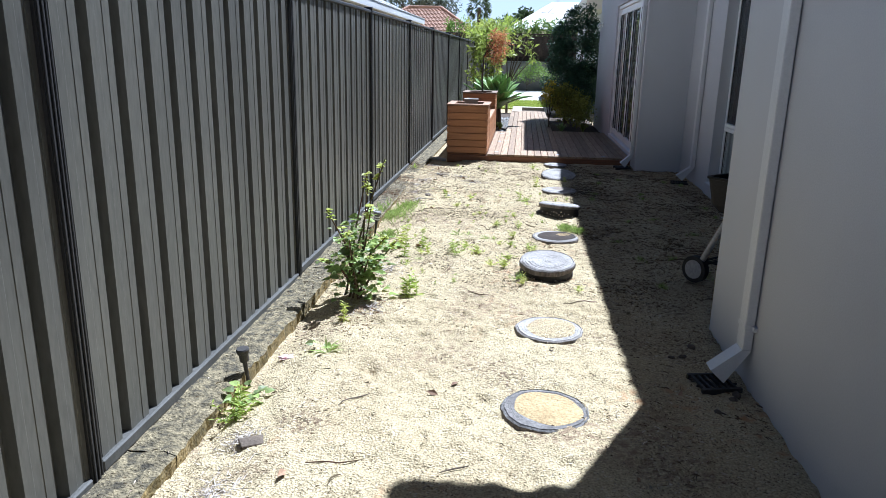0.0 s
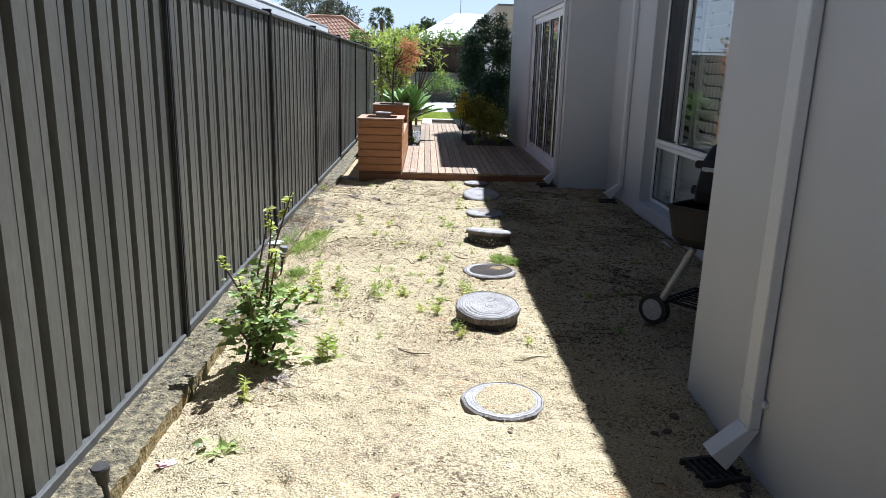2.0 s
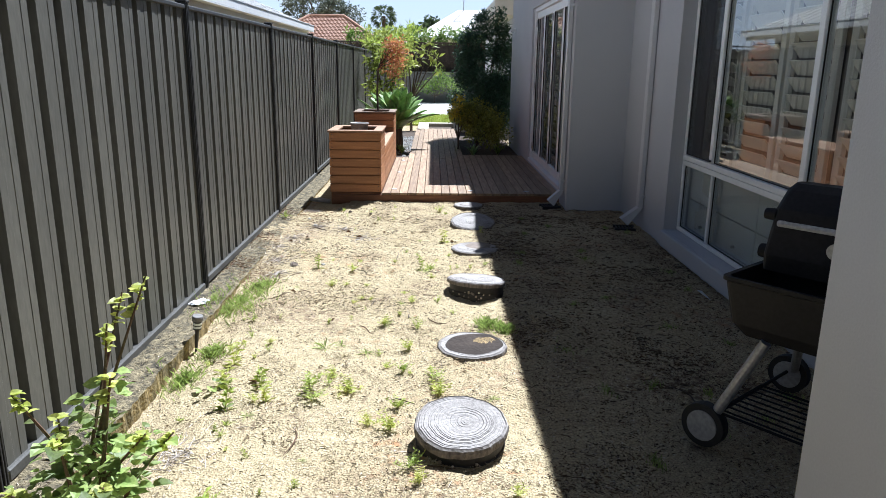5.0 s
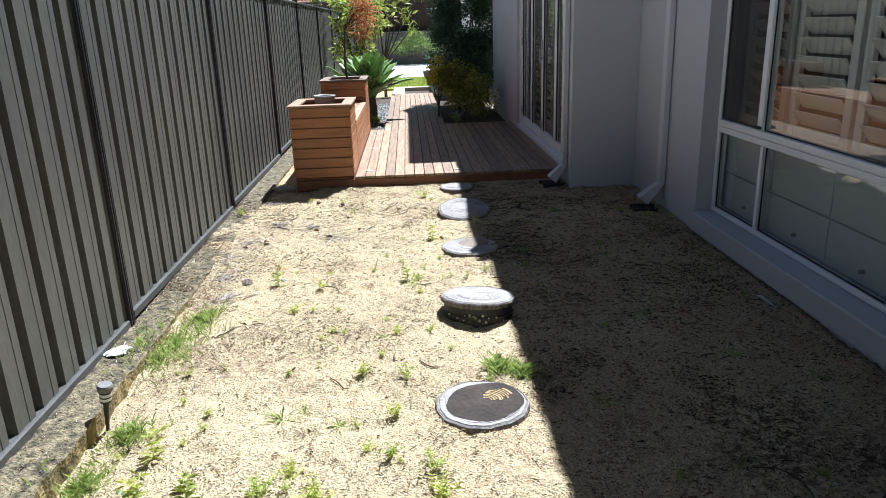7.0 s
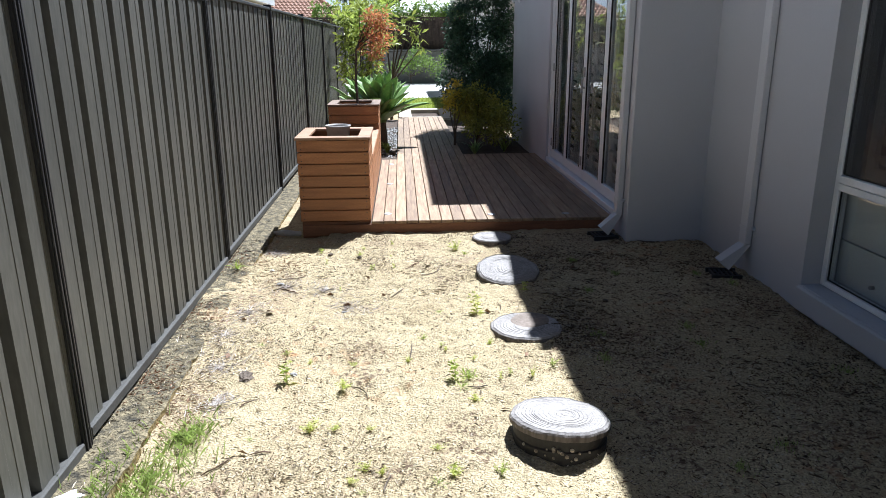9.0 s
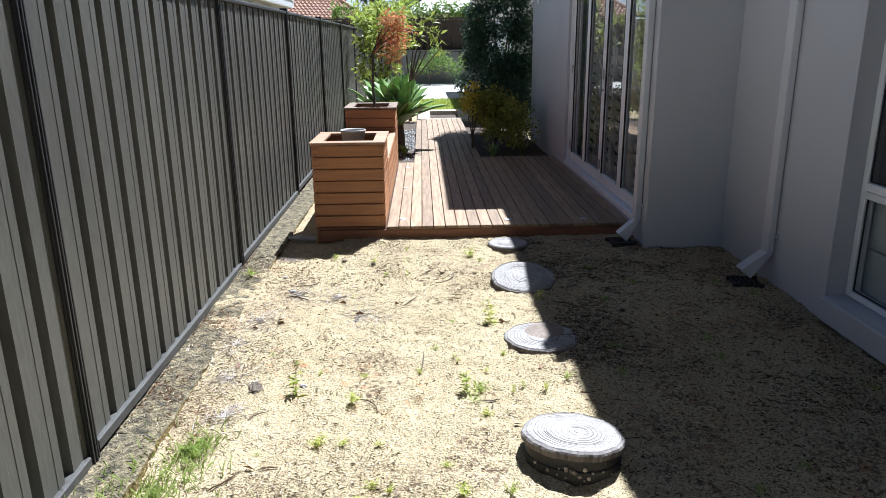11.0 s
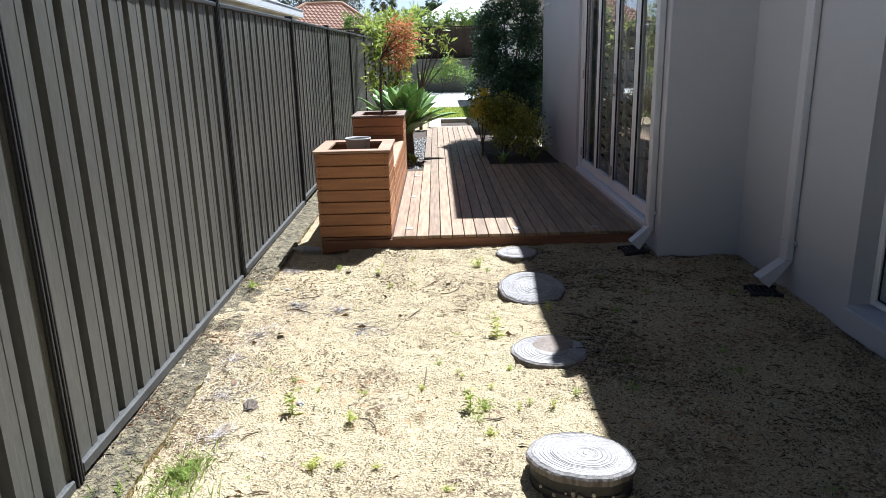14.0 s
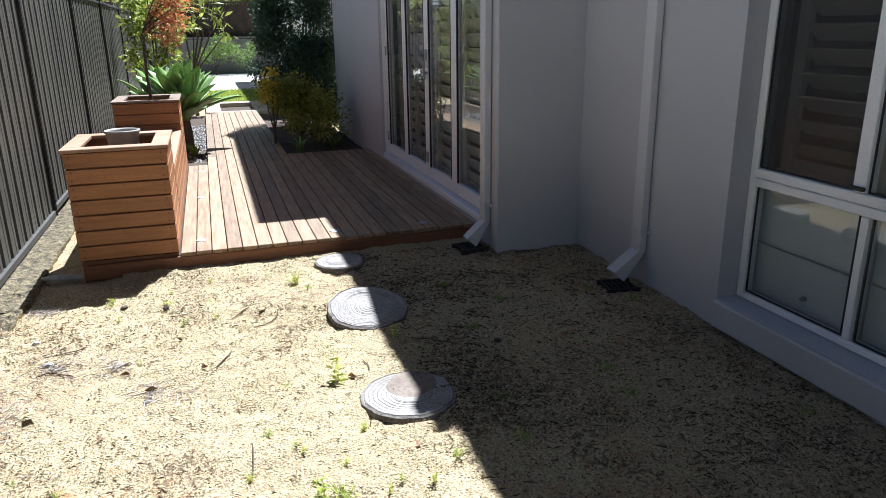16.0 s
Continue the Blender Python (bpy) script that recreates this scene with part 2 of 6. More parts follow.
M_BRUSH = mat("brush_fence", (0.085, 0.062, 0.05), (0.055, 0.042, 0.036), 3.0, 0.95, 0.8, 40, stretch=(4, 4, 0.5), fine_mix=0.4, bump_dist=0.03)
M_RETAIN = mat("grey_block", (0.20, 0.195, 0.19), (0.16, 0.155, 0.15), 2.0, 0.9, 0.4, 40, fine_mix=0.2)
M_CONC = mat("drive_concrete", (0.55, 0.53, 0.50), (0.49, 0.47, 0.45), 1.0, 0.9, 0.2, 60, fine_mix=0.12)
M_PEBBLE = mat("pebble", (0.34, 0.33, 0.31), (0.10, 0.095, 0.09), 30.0, 0.6, 0.1, 90, vary=0.5, island=True)
M_TILE = mat("roof_tile", (0.52, 0.33, 0.25), (0.43, 0.26, 0.19), 1.5, 0.85, 0.2, 20, vary=0.2, fine_mix=0.2)
M_BRICK = mat("red_wall", (0.36, 0.16, 0.10), (0.30, 0.13, 0.085), 3.0, 0.9, 0.3, 30)
M_CREAM = mat("cream_metal", (0.70, 0.66, 0.58), (0.66, 0.62, 0.55), 2.0, 0.5, 0.05, 40, fine_mix=0.05)
M_ROOFW = mat("white_roof", (0.74, 0.74, 0.73), (0.68, 0.68, 0.68), 1.0, 0.55, 0.1, 20, fine_mix=0.06)
M_ROOFD = mat("grey_roof", (0.30, 0.30, 0.31), (0.26, 0.26, 0.27), 2.0, 0.6, 0.1, 30, fine_mix=0.08)
M_LIMEST = mat("limestone", (0.50, 0.46, 0.38), (0.42, 0.38, 0.31), 5.0, 0.9, 0.5, 50, fine_mix=0.2)


def glass_material():
    m = bpy.data.materials.new("window_glass")
    m.use_nodes = True
    b = m.node_tree.nodes["Principled BSDF"]
    b.inputs["Base Color"].default_value = (0.93, 0.96, 0.95, 1)
    b.inputs["Roughness"].default_value = 0.0
    b.inputs["IOR"].default_value = 1.52
    b.inputs["Transmission Weight"].default_value = 1.0
    return m


M_GLASS = glass_material()


# ---- building helpers ----
def part(name, bm, material, parent=None, label="", smooth=False):
    """Links a bmesh as one mesh object, under a thing or a part."""
    me = bpy.data.meshes.new(name)
    bmesh.ops.recalc_face_normals(bm, faces=bm.faces[:])
    bm.to_mesh(me)
    bm.free()
    return link(name, me, material, parent, label, smooth)


def link(name, me, material, parent=None, label="", smooth=False):
    if material and not me.materials:
        me.materials.append(material)
    if smooth:
        me.shade_smooth()
    ob = new(name, me)
    ob.parent = parent
    return tagged(ob, label)


def piece(name, me, parent, m):
    """One of many alike pieces that share a mesh."""
    ob = new(name, me)
    ob.parent = parent
    ob.matrix_local = m
    return ob


def thing(name, label, category, group="", kind="", at=(0, 0, 0)):
    ob = new(name)
    ob.location = at
    ob.empty_display_size = 0.1
    return tagged(ob, label, category, group, kind)


def box(bm, x0, y0, z0, x1, y1, z1, bevel=0.0, m=None):
    c = Matrix.Translation(((x0 + x1) / 2, (y0 + y1) / 2, (z0 + z1) / 2)) @ Matrix.Diagonal((x1 - x0, y1 - y0, z1 - z0, 1))
    made = bmesh.ops.create_cube(bm, size=1, matrix=(m @ c) if m else c)
    if bevel:
        edges = list({e for v in made["verts"] for e in v.link_edges})
        bmesh.ops.bevel(bm, geom=edges, offset=bevel, segments=1, affect="EDGES")
    return bm


def boxes(*rows, bevel=0.0):
    bm = bmesh.new()
    for r in rows:
        box(bm, *r, bevel=bevel)
    return bm


def box_mesh(name, sx, sy, sz, bevel, material):
    """A bevelled box standing round the origin, to be shared."""
    bm = boxes((-sx / 2, -sy / 2, -sz / 2, sx / 2, sy / 2, sz / 2), bevel=bevel)
    me = bpy.data.meshes.new(name)
    bm.to_mesh(me)
    bm.free()
    me.materials.append(material)
    return me


def tube(bm, points, radii, sides=8):
    """A tapered tube through points."""
    rings = []
    pts = [Vector(p) for p in points]
    for i, p in enumerate(pts):
        d = (pts[min(i + 1, len(pts) - 1)] - pts[max(i - 1, 0)]).normalized()
        u = d.orthogonal().normalized()
        w = d.cross(u)
        r = radii[i] if isinstance(radii, (list, tuple)) else radii
        rings.append([bm.verts.new(p + r * (math.cos(a) * u + math.sin(a) * w)) for a in (2 * math.pi * k / sides for k in range(sides))])
    for a, b in zip(rings, rings[1:]):
        best = min(range(sides), key=lambda s: sum((a[k].co - b[(k + s) % sides].co).length for k in range(sides)))
        for k in range(sides):
            bm.faces.new((a[k], a[(k + 1) % sides], b[(k + 1 + best) % sides], b[(k + best) % sides]))
    bm.faces.new(rings[0]), bm.faces.new(rings[-1])
    return bm


def lathe(bm, profile, sides=32, at=(0, 0, 0)):
    """Turns a profile of (radius, height) round the upright axis."""
    rings = [[bm.verts.new((at[0] + r * math.cos(2 * math.pi * k / sides), at[1] + r * math.sin(2 * math.pi * k / sides), at[2] + z)) for k in range(sides)] for r, z in profile]
    for a, b in zip(rings, rings[1:]):
        for k in range(sides):
            bm.faces.new((a[k], a[(k + 1) % sides], b[(k + 1) % sides], b[k]))
    return rings


def mesh_of(name, verts, faces, material):
    me = bpy.data.meshes.new(name)
    me.from_pydata(verts, [], faces)
    me.materials.append(material)
    return me


class Leaves:
    """Many small folded leaves in one mesh."""

    def __init__(self, seed):
        self.v, self.f, self.r = [], [], random.Random(seed)

    def leaf(self, p, d, length, width, droop=0.15):
        d = Vector(d).normalized()
        side = d.cross(Vector((self.r.uniform(-1, 1), self.r.uniform(-1, 1), self.r.uniform(-0.2, 1.2)))).normalized()
        up = side.cross(d)
        p, n = Vector(p), len(self.v)
        mid = p + d * length * 0.45
        tip = p + d * length - Vector((0, 0, droop * length))
        self.v += [p, mid + side * width / 2 + up * width * 0.12, tip, mid - side * width / 2 + up * width * 0.12, mid]
        self.f += [(n, n + 1, n + 4), (n + 1, n + 2, n + 4), (n + 2, n + 3, n + 4), (n + 3, n, n + 4)]

    def round_leaf(self, p, d, length, width, droop=0.15):
        """A heart-shaped leaf folded along its middle."""
        d = Vector(d).normalized()
        side = d.cross(Vector((self.r.uniform(-0.7, 0.7), self.r.uniform(-0.7, 0.7), 1.0))).normalized()
        up = side.cross(d)
        p, n = Vector(p), len(self.v)
        for u, w in ((0, 0), (0.1, 0.36), (0.35, 0.5), (0.7, 0.32)):
            c = p + d * length * u - Vector((0, 0, droop * length * u * u))
            self.v += [c, c + side * width * w + up * width * w * 0.3, c - side * width * w + up * width * w * 0.3]
        self.v.append(p + d * length - Vector((0, 0, droop * length)))
        for a in range(0, 9, 3):
            for s in (1, 2):
                self.f.append((n + a, n + a + s, n + a + 3 + s, n + a + 3) if a else (n, n + s + 3, n + 3, n + 3)[:3])
        for s in (1, 2):
            self.f.append((n + 9, n + 9 + s, n + 12))

    def clump(self, c, radius, count, length, width, flat=1.0, up=0.2):
        for _ in range(count):
            d = Vector((self.r.gauss(0, 1), self.r.gauss(0, 1), self.r.gauss(0, 1))).normalized()
            k = self.r.random() ** 0.5
            q = Vector(c) + Vector((d.x, d.y, d.z * flat)) * radius * k
            s = self.r.uniform(0.65, 1.25)
            self.leaf(q, d + Vector((self.r.gauss(0, 0.5), self.r.gauss(0, 0.5), up + self.r.gauss(0, 0.5))), length * s, width * s)

    def mesh(self, name, material):
        return mesh_of(name, [tuple(v) for v in self.v], self.f, material)


# ---- ground ----
def footprint_marks():
    """Scuffs and heel marks in the loose sand, bucketed along the walk: place, heading, length, width, depth."""
    r, rows = random.Random(17), []
    for x, y in ((0.98, 2.34), (1.13, 3.02), (1.21, 1.53), (1.28, 2.41), (1.11, 1.27), (1.4, 2.58), (1.34, 1.65), (0.79, 1.88), (1.24, 6.0), (1.25, 6.82), (1.06, 4.47), (1.23, 4.83), (2.8, 4.92), (2.29, 4.41), (3.04, 4.59), (2.42, 6.0), (2.66, 5.46), (3.1, 5.12)):
        rows.append((x, y, r.uniform(-0.6, 0.6), r.uniform(0.05, 0.1), r.uniform(0.03, 0.05), r.uniform(0.016, 0.028)))
    for _ in range(150):
        x, y = r.uniform(0.35, 3.4), r.uniform(-0.6, 8.4)
        k = r.random()
        rows.append((x, y, r.uniform(0, 3.1), 0.022 + 0.055 * k, 0.016 + 0.026 * k, 0.008 + 0.012 * r.random()))
    out = {}
    for row in rows:
        for b in range(math.floor((row[1] - 0.2) * 4), math.floor((row[1] + 0.2) * 4) + 1):
            out.setdefault(b, []).append(row)
    return out


MARKS = footprint_marks()


def ground_z(x, y):
    z = 0.05 * min(max((y - 4.5) / 4.0, 0), 1)
    p = Vector((x, y, 0))
    z += 0.014 * noise.noise(p * 1.7) + 0.013 * noise.noise(p * 5.0) + 0.012 * noise.noise(p * 12.0) + 0.007 * noise.noise(p * 26.0)
    z -= 0.035 * max(noise.noise(p * 4.2 + Vector((7, 3, 1))) - 0.28, 0)
    for fx, fy, a, ln, w, deep in MARKS.get(math.floor(y * 4), ()):
        dx, dy = x - fx, y - fy
        if abs(dx) < 0.2 and abs(dy) < 0.2:
            u, v = (dx * math.cos(a) + dy * math.sin(a)) / w, (dy * math.cos(a) - dx * math.sin(a)) / ln
            q = math.sqrt(u * u + v * v)
            if q < 1.5:
                z += deep * (0.3 * (1.5 - q) if q > 1.12 else 0.114 - 1.0 * min(1, (1.12 - q) / 0.3) * (0.75 + 0.25 * v))
    if x < 0.6 and y < 6.6:
        z -= 0.085 * min(1, (0.6 - x) / 0.36) ** 1.3 * min(1, (6.6 - y) / 2.4)
    if 0 < x < 0.65 and y > 7.8:
        z -= 0.03 * min(1, (y - 7.8) / 0.6)
    return z


def ground_sheet():
    xs = [-400, -120, -40, -12, -4, -1.2, -0.3] + [0.014 * i for i in range(266)] + [4.2, 6, 12, 40, 120, 400]
    ys = [-400, -120, -40, -12, -7, -4, -2.5] + [-1.5 + 0.015 * i for i in range(708)] + [9.6, 10.5, 12, 14, 17, 20, 25, 32, 40, 60, 120, 400]
    rough = lambda x, y: -0.02 <= x <= 3.72 and -1.52 <= y <= 9.12  # noqa: E731
    verts = [(x, y, ground_z(x, y) if rough(x, y) else (0.0 if y < 6 else 0.03)) for y in ys for x in xs]
    w = len(xs)
    faces = [(j * w + i, j * w + i + 1, (j + 1) * w + i + 1, (j + 1) * w + i) for j in range(len(ys) - 1) for i in range(w - 1)]
    me = mesh_of("ground", verts, faces, M_SAND)
    return tagged(link("ground", me, None, smooth=True), "yellow sand with scuffs, dry litter and small bumps", "sand", kind="structure")


ground_sheet()

# ---- house shell ----
H = 3.3
wall_near = tagged(part("wall_near", boxes((2.557, -7, -0.1, 2.82, 2.7, H), (2.824, 2.43, -0.1, 3.78, 2.7, H), bevel=0.006), M_WALL), "sky-tinted beige rendered house wall and pier", "wall", kind="structure")
WY0, WY1, WZ0, WZ1 = 4.28, 6.86, 0.175, 2.25
wall_window = tagged(part("wall_window", boxes((3.53, 2.704, -0.1, 3.78, WY0, H), (3.53, WY1, -0.1, 3.78, 8.276, H), (3.53, WY0, -0.1, 3.78, WY1, WZ0), (3.53, WY0, WZ1, 3.78, WY1, H)), M_WALL), "sky-tinted beige rendered house wall around the tall window", "wall", kind="structure")
DY0, DY1, DZ0, DZ1 = 8.556, 11.45, 0.16, 2.3
wall_return = tagged(part("wall_return", boxes((2.95, 8.28, -0.1, 3.78, 8.55, H), bevel=0.006), M_WALL), "sky-tinted beige rendered return wall in shade", "wall", kind="structure")
wall_door = tagged(part("wall_door", boxes((2.954, DY1, -0.1, 3.2, 14.1, H), (2.954, DY0, DZ1, 3.2, DY1, H), (2.954, DY0, -0.1, 3.2, DY1, DZ0)), M_WALL), "sky-tinted beige rendered wall around the glazed doors", "wall", kind="structure")
wall_end = tagged(part("wall_end", boxes((3.204, 13.85, -0.1, 7.0, 14.1, H), (3.4, 18.0, -0.1, 3.65, 27, 2.6), (3.654, 18.0, -0.1, 7.0, 18.25, 2.6)), M_WALL), "sky-tinted beige rendered far wall of the house", "wall", kind="structure")
wall_back = tagged(part("wall_back", boxes((-1, -7.3, -0.1, 8, -7.05, 2.4), (7.0, -7, -0.1, 7.25, 14.1, H)), M_WALL), "sky-tinted beige rendered rear wall", "wall", kind="structure")


def slab(bm, pts, z0, z1):
    lo, hi = [bm.verts.new((x, y, z0)) for x, y in pts], [bm.verts.new((x, y, z1)) for x, y in pts]
    bm.faces.new(lo), bm.faces.new(hi)
    n = len(pts)
    for i in range(n):
        bm.faces.new((lo[i], lo[(i + 1) % n], hi[(i + 1) % n], hi[i]))


def house_roof():
    roof = thing("house_roof", "grey metal roof, its unseen near eaves outlined to cast the house shadow", "roof", kind="structure")
    bm = bmesh.new()
    # Out of view: outline fitted so its shadow edge falls right on the sand.
    slab(bm, [(2.11, -7.2), (2.11, 2.95), (2.8, 3.0), (3.08, 3.55), (3.05, 11.12), (7.3, 11.12), (7.3, -7.2)], 3.304, 3.42)
    part("eave", bm, M_CREAM, roof)
    bm = bmesh.new()
    # Unseen too: height and end chosen for the shadow on the deck.
    slab(bm, [(2.53, 11.124), (2.53, 15.9), (7.3, 15.9), (7.3, 11.124)], 3.304, 3.46)
    part("eave", bm, M_CREAM, roof)
    bm = bmesh.new()
    slab(bm, [(2.9, 17.4), (2.9, 27.2), (7.3, 27.2), (7.3, 17.4)], 2.62, 2.94)
    part("eave", bm, M_CREAM, roof)
    bm = bmesh.new()
    for x0, y0, y1, z in ((3.1, -7.2, 11.1, 3.43), (2.56, 11.14, 15.9, 3.47), (2.94, 17.4, 27.2, 2.95)):
        slab(bm, [(x0 + 0.02, y0), (x0 + 0.02, y1), (7.3, y1), (7.3, y0)], z, z + 0.03)
    part("roof_sheet", bm, M_ROOFD, roof)


house_roof()
room = tagged(part("room_shell", boxes((6.6, 2.9, 0.0, 6.7, 13.7, 2.7), (3.8, 2.7, 0.0, 6.6, 2.8, 2.7), (3.25, 13.7, 0.0, 6.7, 13.8, 2.7), (3.25, 8.62, -0.02, 6.6, 13.7, 0.14), (3.8, 2.8, -0.05, 6.6, 8.6, 0.0), (3.25, 8.6, 2.72, 6.7, 13.8, 2.8), (3.8, 2.7, 2.7, 6.7, 8.6, 2.8)), M_ROOM), "plain grey room shell behind the glazing", "room", kind="structure")


# ---- glazing ----
def pane(name, parent, x, y0, y1, z0, z1):
    ob = part(name, boxes((x - 0.003, y0, z0, x + 0.003, y1, z1)), M_GLASS, parent)
    ob.visible_shadow = False
    return ob


def frame_bars(parent, rows, name="frame_bar", bevel=0.004):
    for r in rows:
        part(name, boxes(r, bevel=bevel), M_WHITE, parent)


def window():
    w = thing("window_1", "tall white aluminium window over a rendered sill", "window", kind="structure")
    x0, x1 = 3.638, 3.698
    y0, y1, z0, z1 = WY0 + 0.004, WY1 - 0.004, WZ0 + 0.004, WZ1 - 0.004
    ya, yb, yu, zt = 6.215, 4.93, 6.26, 0.778
    frame_bars(w, [(x0, y0, z0, x1, y0 + 0.045, z1), (x0, y1 - 0.045, z0, x1, y1, z1), (x0, y0 + 0.046, z0, x1, y1 - 0.046, z0 + 0.034), (x0, y0 + 0.046, z1 - 0.05, x1, y1 - 0.046, z1)])
    frame_bars(w, [(x0 - 0.004, y0 + 0.046, zt - 0.044, x1, y1 - 0.046, zt - 0.004), (x0 - 0.008, y0 + 0.046, zt, x1, y1 - 0.046, zt + 0.042)], "transom")
    for y in (ya, yb):
        frame_bars(w, [(x0, y - 0.018, z0 + 0.035, x1, y + 0.018, zt - 0.046)], "mullion")
    for y in (yu, yb):
        frame_bars(w, [(x0 - 0.006, y - 0.032, zt + 0.044, x1, y + 0.028, z1 - 0.052)], "mullion")
    for m, lo, hi in ((yu, zt + 0.044, z1 - 0.052), (ya, z0 + 0.036, zt - 0.046)):
        for a, b in ((y0 + 0.046, yb - 0.03), (yb + 0.03, m - 0.03), (m + 0.028, y1 - 0.046)):
            pane("pane", w, x0 + 0.025, a - 0.01, b + 0.01, lo - 0.008, hi + 0.008)
            part("seal", boxes((x0 + 0.012, a + 0.001, lo, x0 + 0.02, a + 0.007, hi), (x0 + 0.012, b - 0.007, lo, x0 + 0.02, b - 0.001, hi), (x0 + 0.012, a + 0.008, lo, x0 + 0.02, b - 0.008, lo + 0.006)), M_SEAL, w)
    for y in (yu - 0.02, yb - 0.01):
        part("latch", boxes((x0 - 0.03, y - 0.02, zt + 0.055, x0 - 0.01, y + 0.045, zt + 0.07), bevel=0.003), M_SEAL, w, "black window latch")
    bm = bmesh.new()
    box(bm, 3.5, WY0 - 0.05, WZ0 - 0.14, 3.636, WY1 + 0.002, WZ0 - 0.004, bevel=0.008)
    part("window_sill", bm, M_WALL, w)
    # dark insect screen outside the narrow pane
    part("insect_screen", boxes((x0 + 0.006, yu + 0.035, zt + 0.05, x0 + 0.009, y1 - 0.05, z1 - 0.06)), M_SCREEN, w, "dark insect screen")
    return w


def screen_material():
    m = mat("screen_mesh", (0.03, 0.03, 0.032), (0.025, 0.025, 0.027), 9.0, 0.6, 0.0)
    n, l = m.node_tree.nodes, m.node_tree.links
    t, ms = n.new("ShaderNodeBsdfTransparent"), n.new("ShaderNodeMixShader")
    ms.inputs[0].default_value = 0.42
    l.new(t.outputs[0], ms.inputs[1]), l.new(n["Principled BSDF"].outputs[0], ms.inputs[2])
    l.new(ms.outputs[0], n["Material Output"].inputs["Surface"])
    return m


M_SCREEN = screen_material()
window()
SLATS = {}


def shutter(y0, y1, z0, z1, x, tilt):
    """A plantation shutter leaf: two stiles, two rails and tilted slats."""
    s = thing("plantation_shutter", "cream plantation shutter with tilted slats behind glass", "shutter", "shutters", at=(x, y0, z0))
    w, h = y1 - y0, z1 - z0
    for r in ((-0.014, 0, 0, 0.014, 0.068, h), (-0.014, w - 0.068, 0, 0.014, w, h)):
        part("stile", boxes(r, bevel=0.003), M_SHUT, s)
    for r in ((-0.014, 0.07, 0, 0.014, w - 0.07, 0.06), (-0.014, 0.07, h - 0.07, 0.014, w - 0.07, h)):
        part("rail", boxes(r, bevel=0.003), M_SHUT, s)
    key = round(w, 3)
    if key not in SLATS:
        SLATS[key] = box_mesh("slat", 0.112, w - 0.144, 0.011, 0.003, M_SHUT)
    n = int((h - 0.13) / 0.102)
    for i in range(n):
        piece("slat", SLATS[key], s, pose(0, w / 2, 0.108 + i * 0.102, 0, tilt, 0))
    return s


for a, b in ((6.27, 6.83), (5.62, 6.225), (4.99, 5.58), (4.33, 4.9)):
    shutter(a, b, 0.8, 2.2, 3.80, 38 if a > 6.25 else 52)


def cabinet():
    c = thing("low_cabinet", "pale built-in drawer cabinet behind the lower panes", "cabinet", at=(3.725, 0, 0))
    part("carcass", boxes((0.022, 4.3, 0.19, 0.07, 6.845, 0.72), (0.072, 4.3, 0.0, 0.5, 6.845, 0.72)), M_CAB, c)
    for i in range(4):
        a = 4.31 + i * 0.636
        for z0, z1 in ((0.2, 0.445), (0.453, 0.71)):
            part("drawer_front", boxes((0, a, z0, 0.018, a + 0.628, z1), bevel=0.003), M_CAB, c)
        part("knob", tube(bmesh.new(), [(0.0, a + 0.3, 0.27), (-0.022, a + 0.3, 0.27)], 0.011), M_ALU, c)


cabinet()


def door():
    d = thing("door_1", "white framed bifold glass doors, closed", "door", kind="structure")
    x0, x1 = 3.012, 3.062
    y0, y1, z0, z1 = DY0 + 0.004, DY1 - 0.004, DZ0 + 0.004, DZ1 - 0.004
    frame_bars(d, [(x0 - 0.03, y0, z0, x1 + 0.02, y0 + 0.04, z1), (x0 - 0.03, y1 - 0.04, z0, x1 + 0.02, y1, z1), (x0 - 0.03, y0 + 0.042, z1 - 0.05, x1 + 0.02, y1 - 0.042, z1)])
    part("sill", boxes((x0 - 0.055, y0 + 0.002, z0, x1 + 0.02, y1 - 0.002, z0 + 0.05), bevel=0.005), M_WHITE, d)
    n, w = 4, (y1 - y0 - 0.084) / 4
    for i in range(n):
        a = y0 + 0.042 + i * w
        b = a + w - 0.004
        leaf = part("door_leaf", boxes((x0, a, z0 + 0.056, x1, a + 0.062, z1 - 0.054), (x0, b - 0.062, z0 + 0.056, x1, b, z1 - 0.054), (x0 + 0.001, a + 0.063, z0 + 0.056, x1 - 0.001, b - 0.063, z0 + 0.15), (x0 + 0.001, a + 0.063, z1 - 0.14, x1 - 0.001, b - 0.063, z1 - 0.054), bevel=0.003), M_WHITE, d)
        pane("pane", leaf, x0 + 0.022, a + 0.058, b - 0.058, z0 + 0.145, z1 - 0.135)
        part("seal", boxes((x0 - 0.002, a + 0.064, z0 + 0.152, x0 + 0.012, a + 0.072, z1 - 0.142), (x0 - 0.002, b - 0.072, z0 + 0.152, x0 + 0.012, b - 0.064, z1 - 0.142)), M_SEAL, leaf)
        if i in (1, 3):
            for z in (0.35, 1.2, 2.05):
                part("hinge", boxes((x0 - 0.012, b - 0.03, z, x0 - 0.002, b + 0.03, z + 0.09), bevel=0.002), M_ALU, leaf, "small metal hinge")
    part("door_handle", boxes((x0 - 0.04, y0 + 0.042 + 2 * w - 0.04, 1.05, x0 - 0.02, y0 + 0.042 + 2 * w - 0.015, 1.2), (x0 - 0.02, y0 + 0.042 + 2 * w - 0.035, 1.09, x0 - 0.001, y0 + 0.042 + 2 * w - 0.02, 1.11), bevel=0.002), M_ALU, d, "slim metal lever handle")


door()
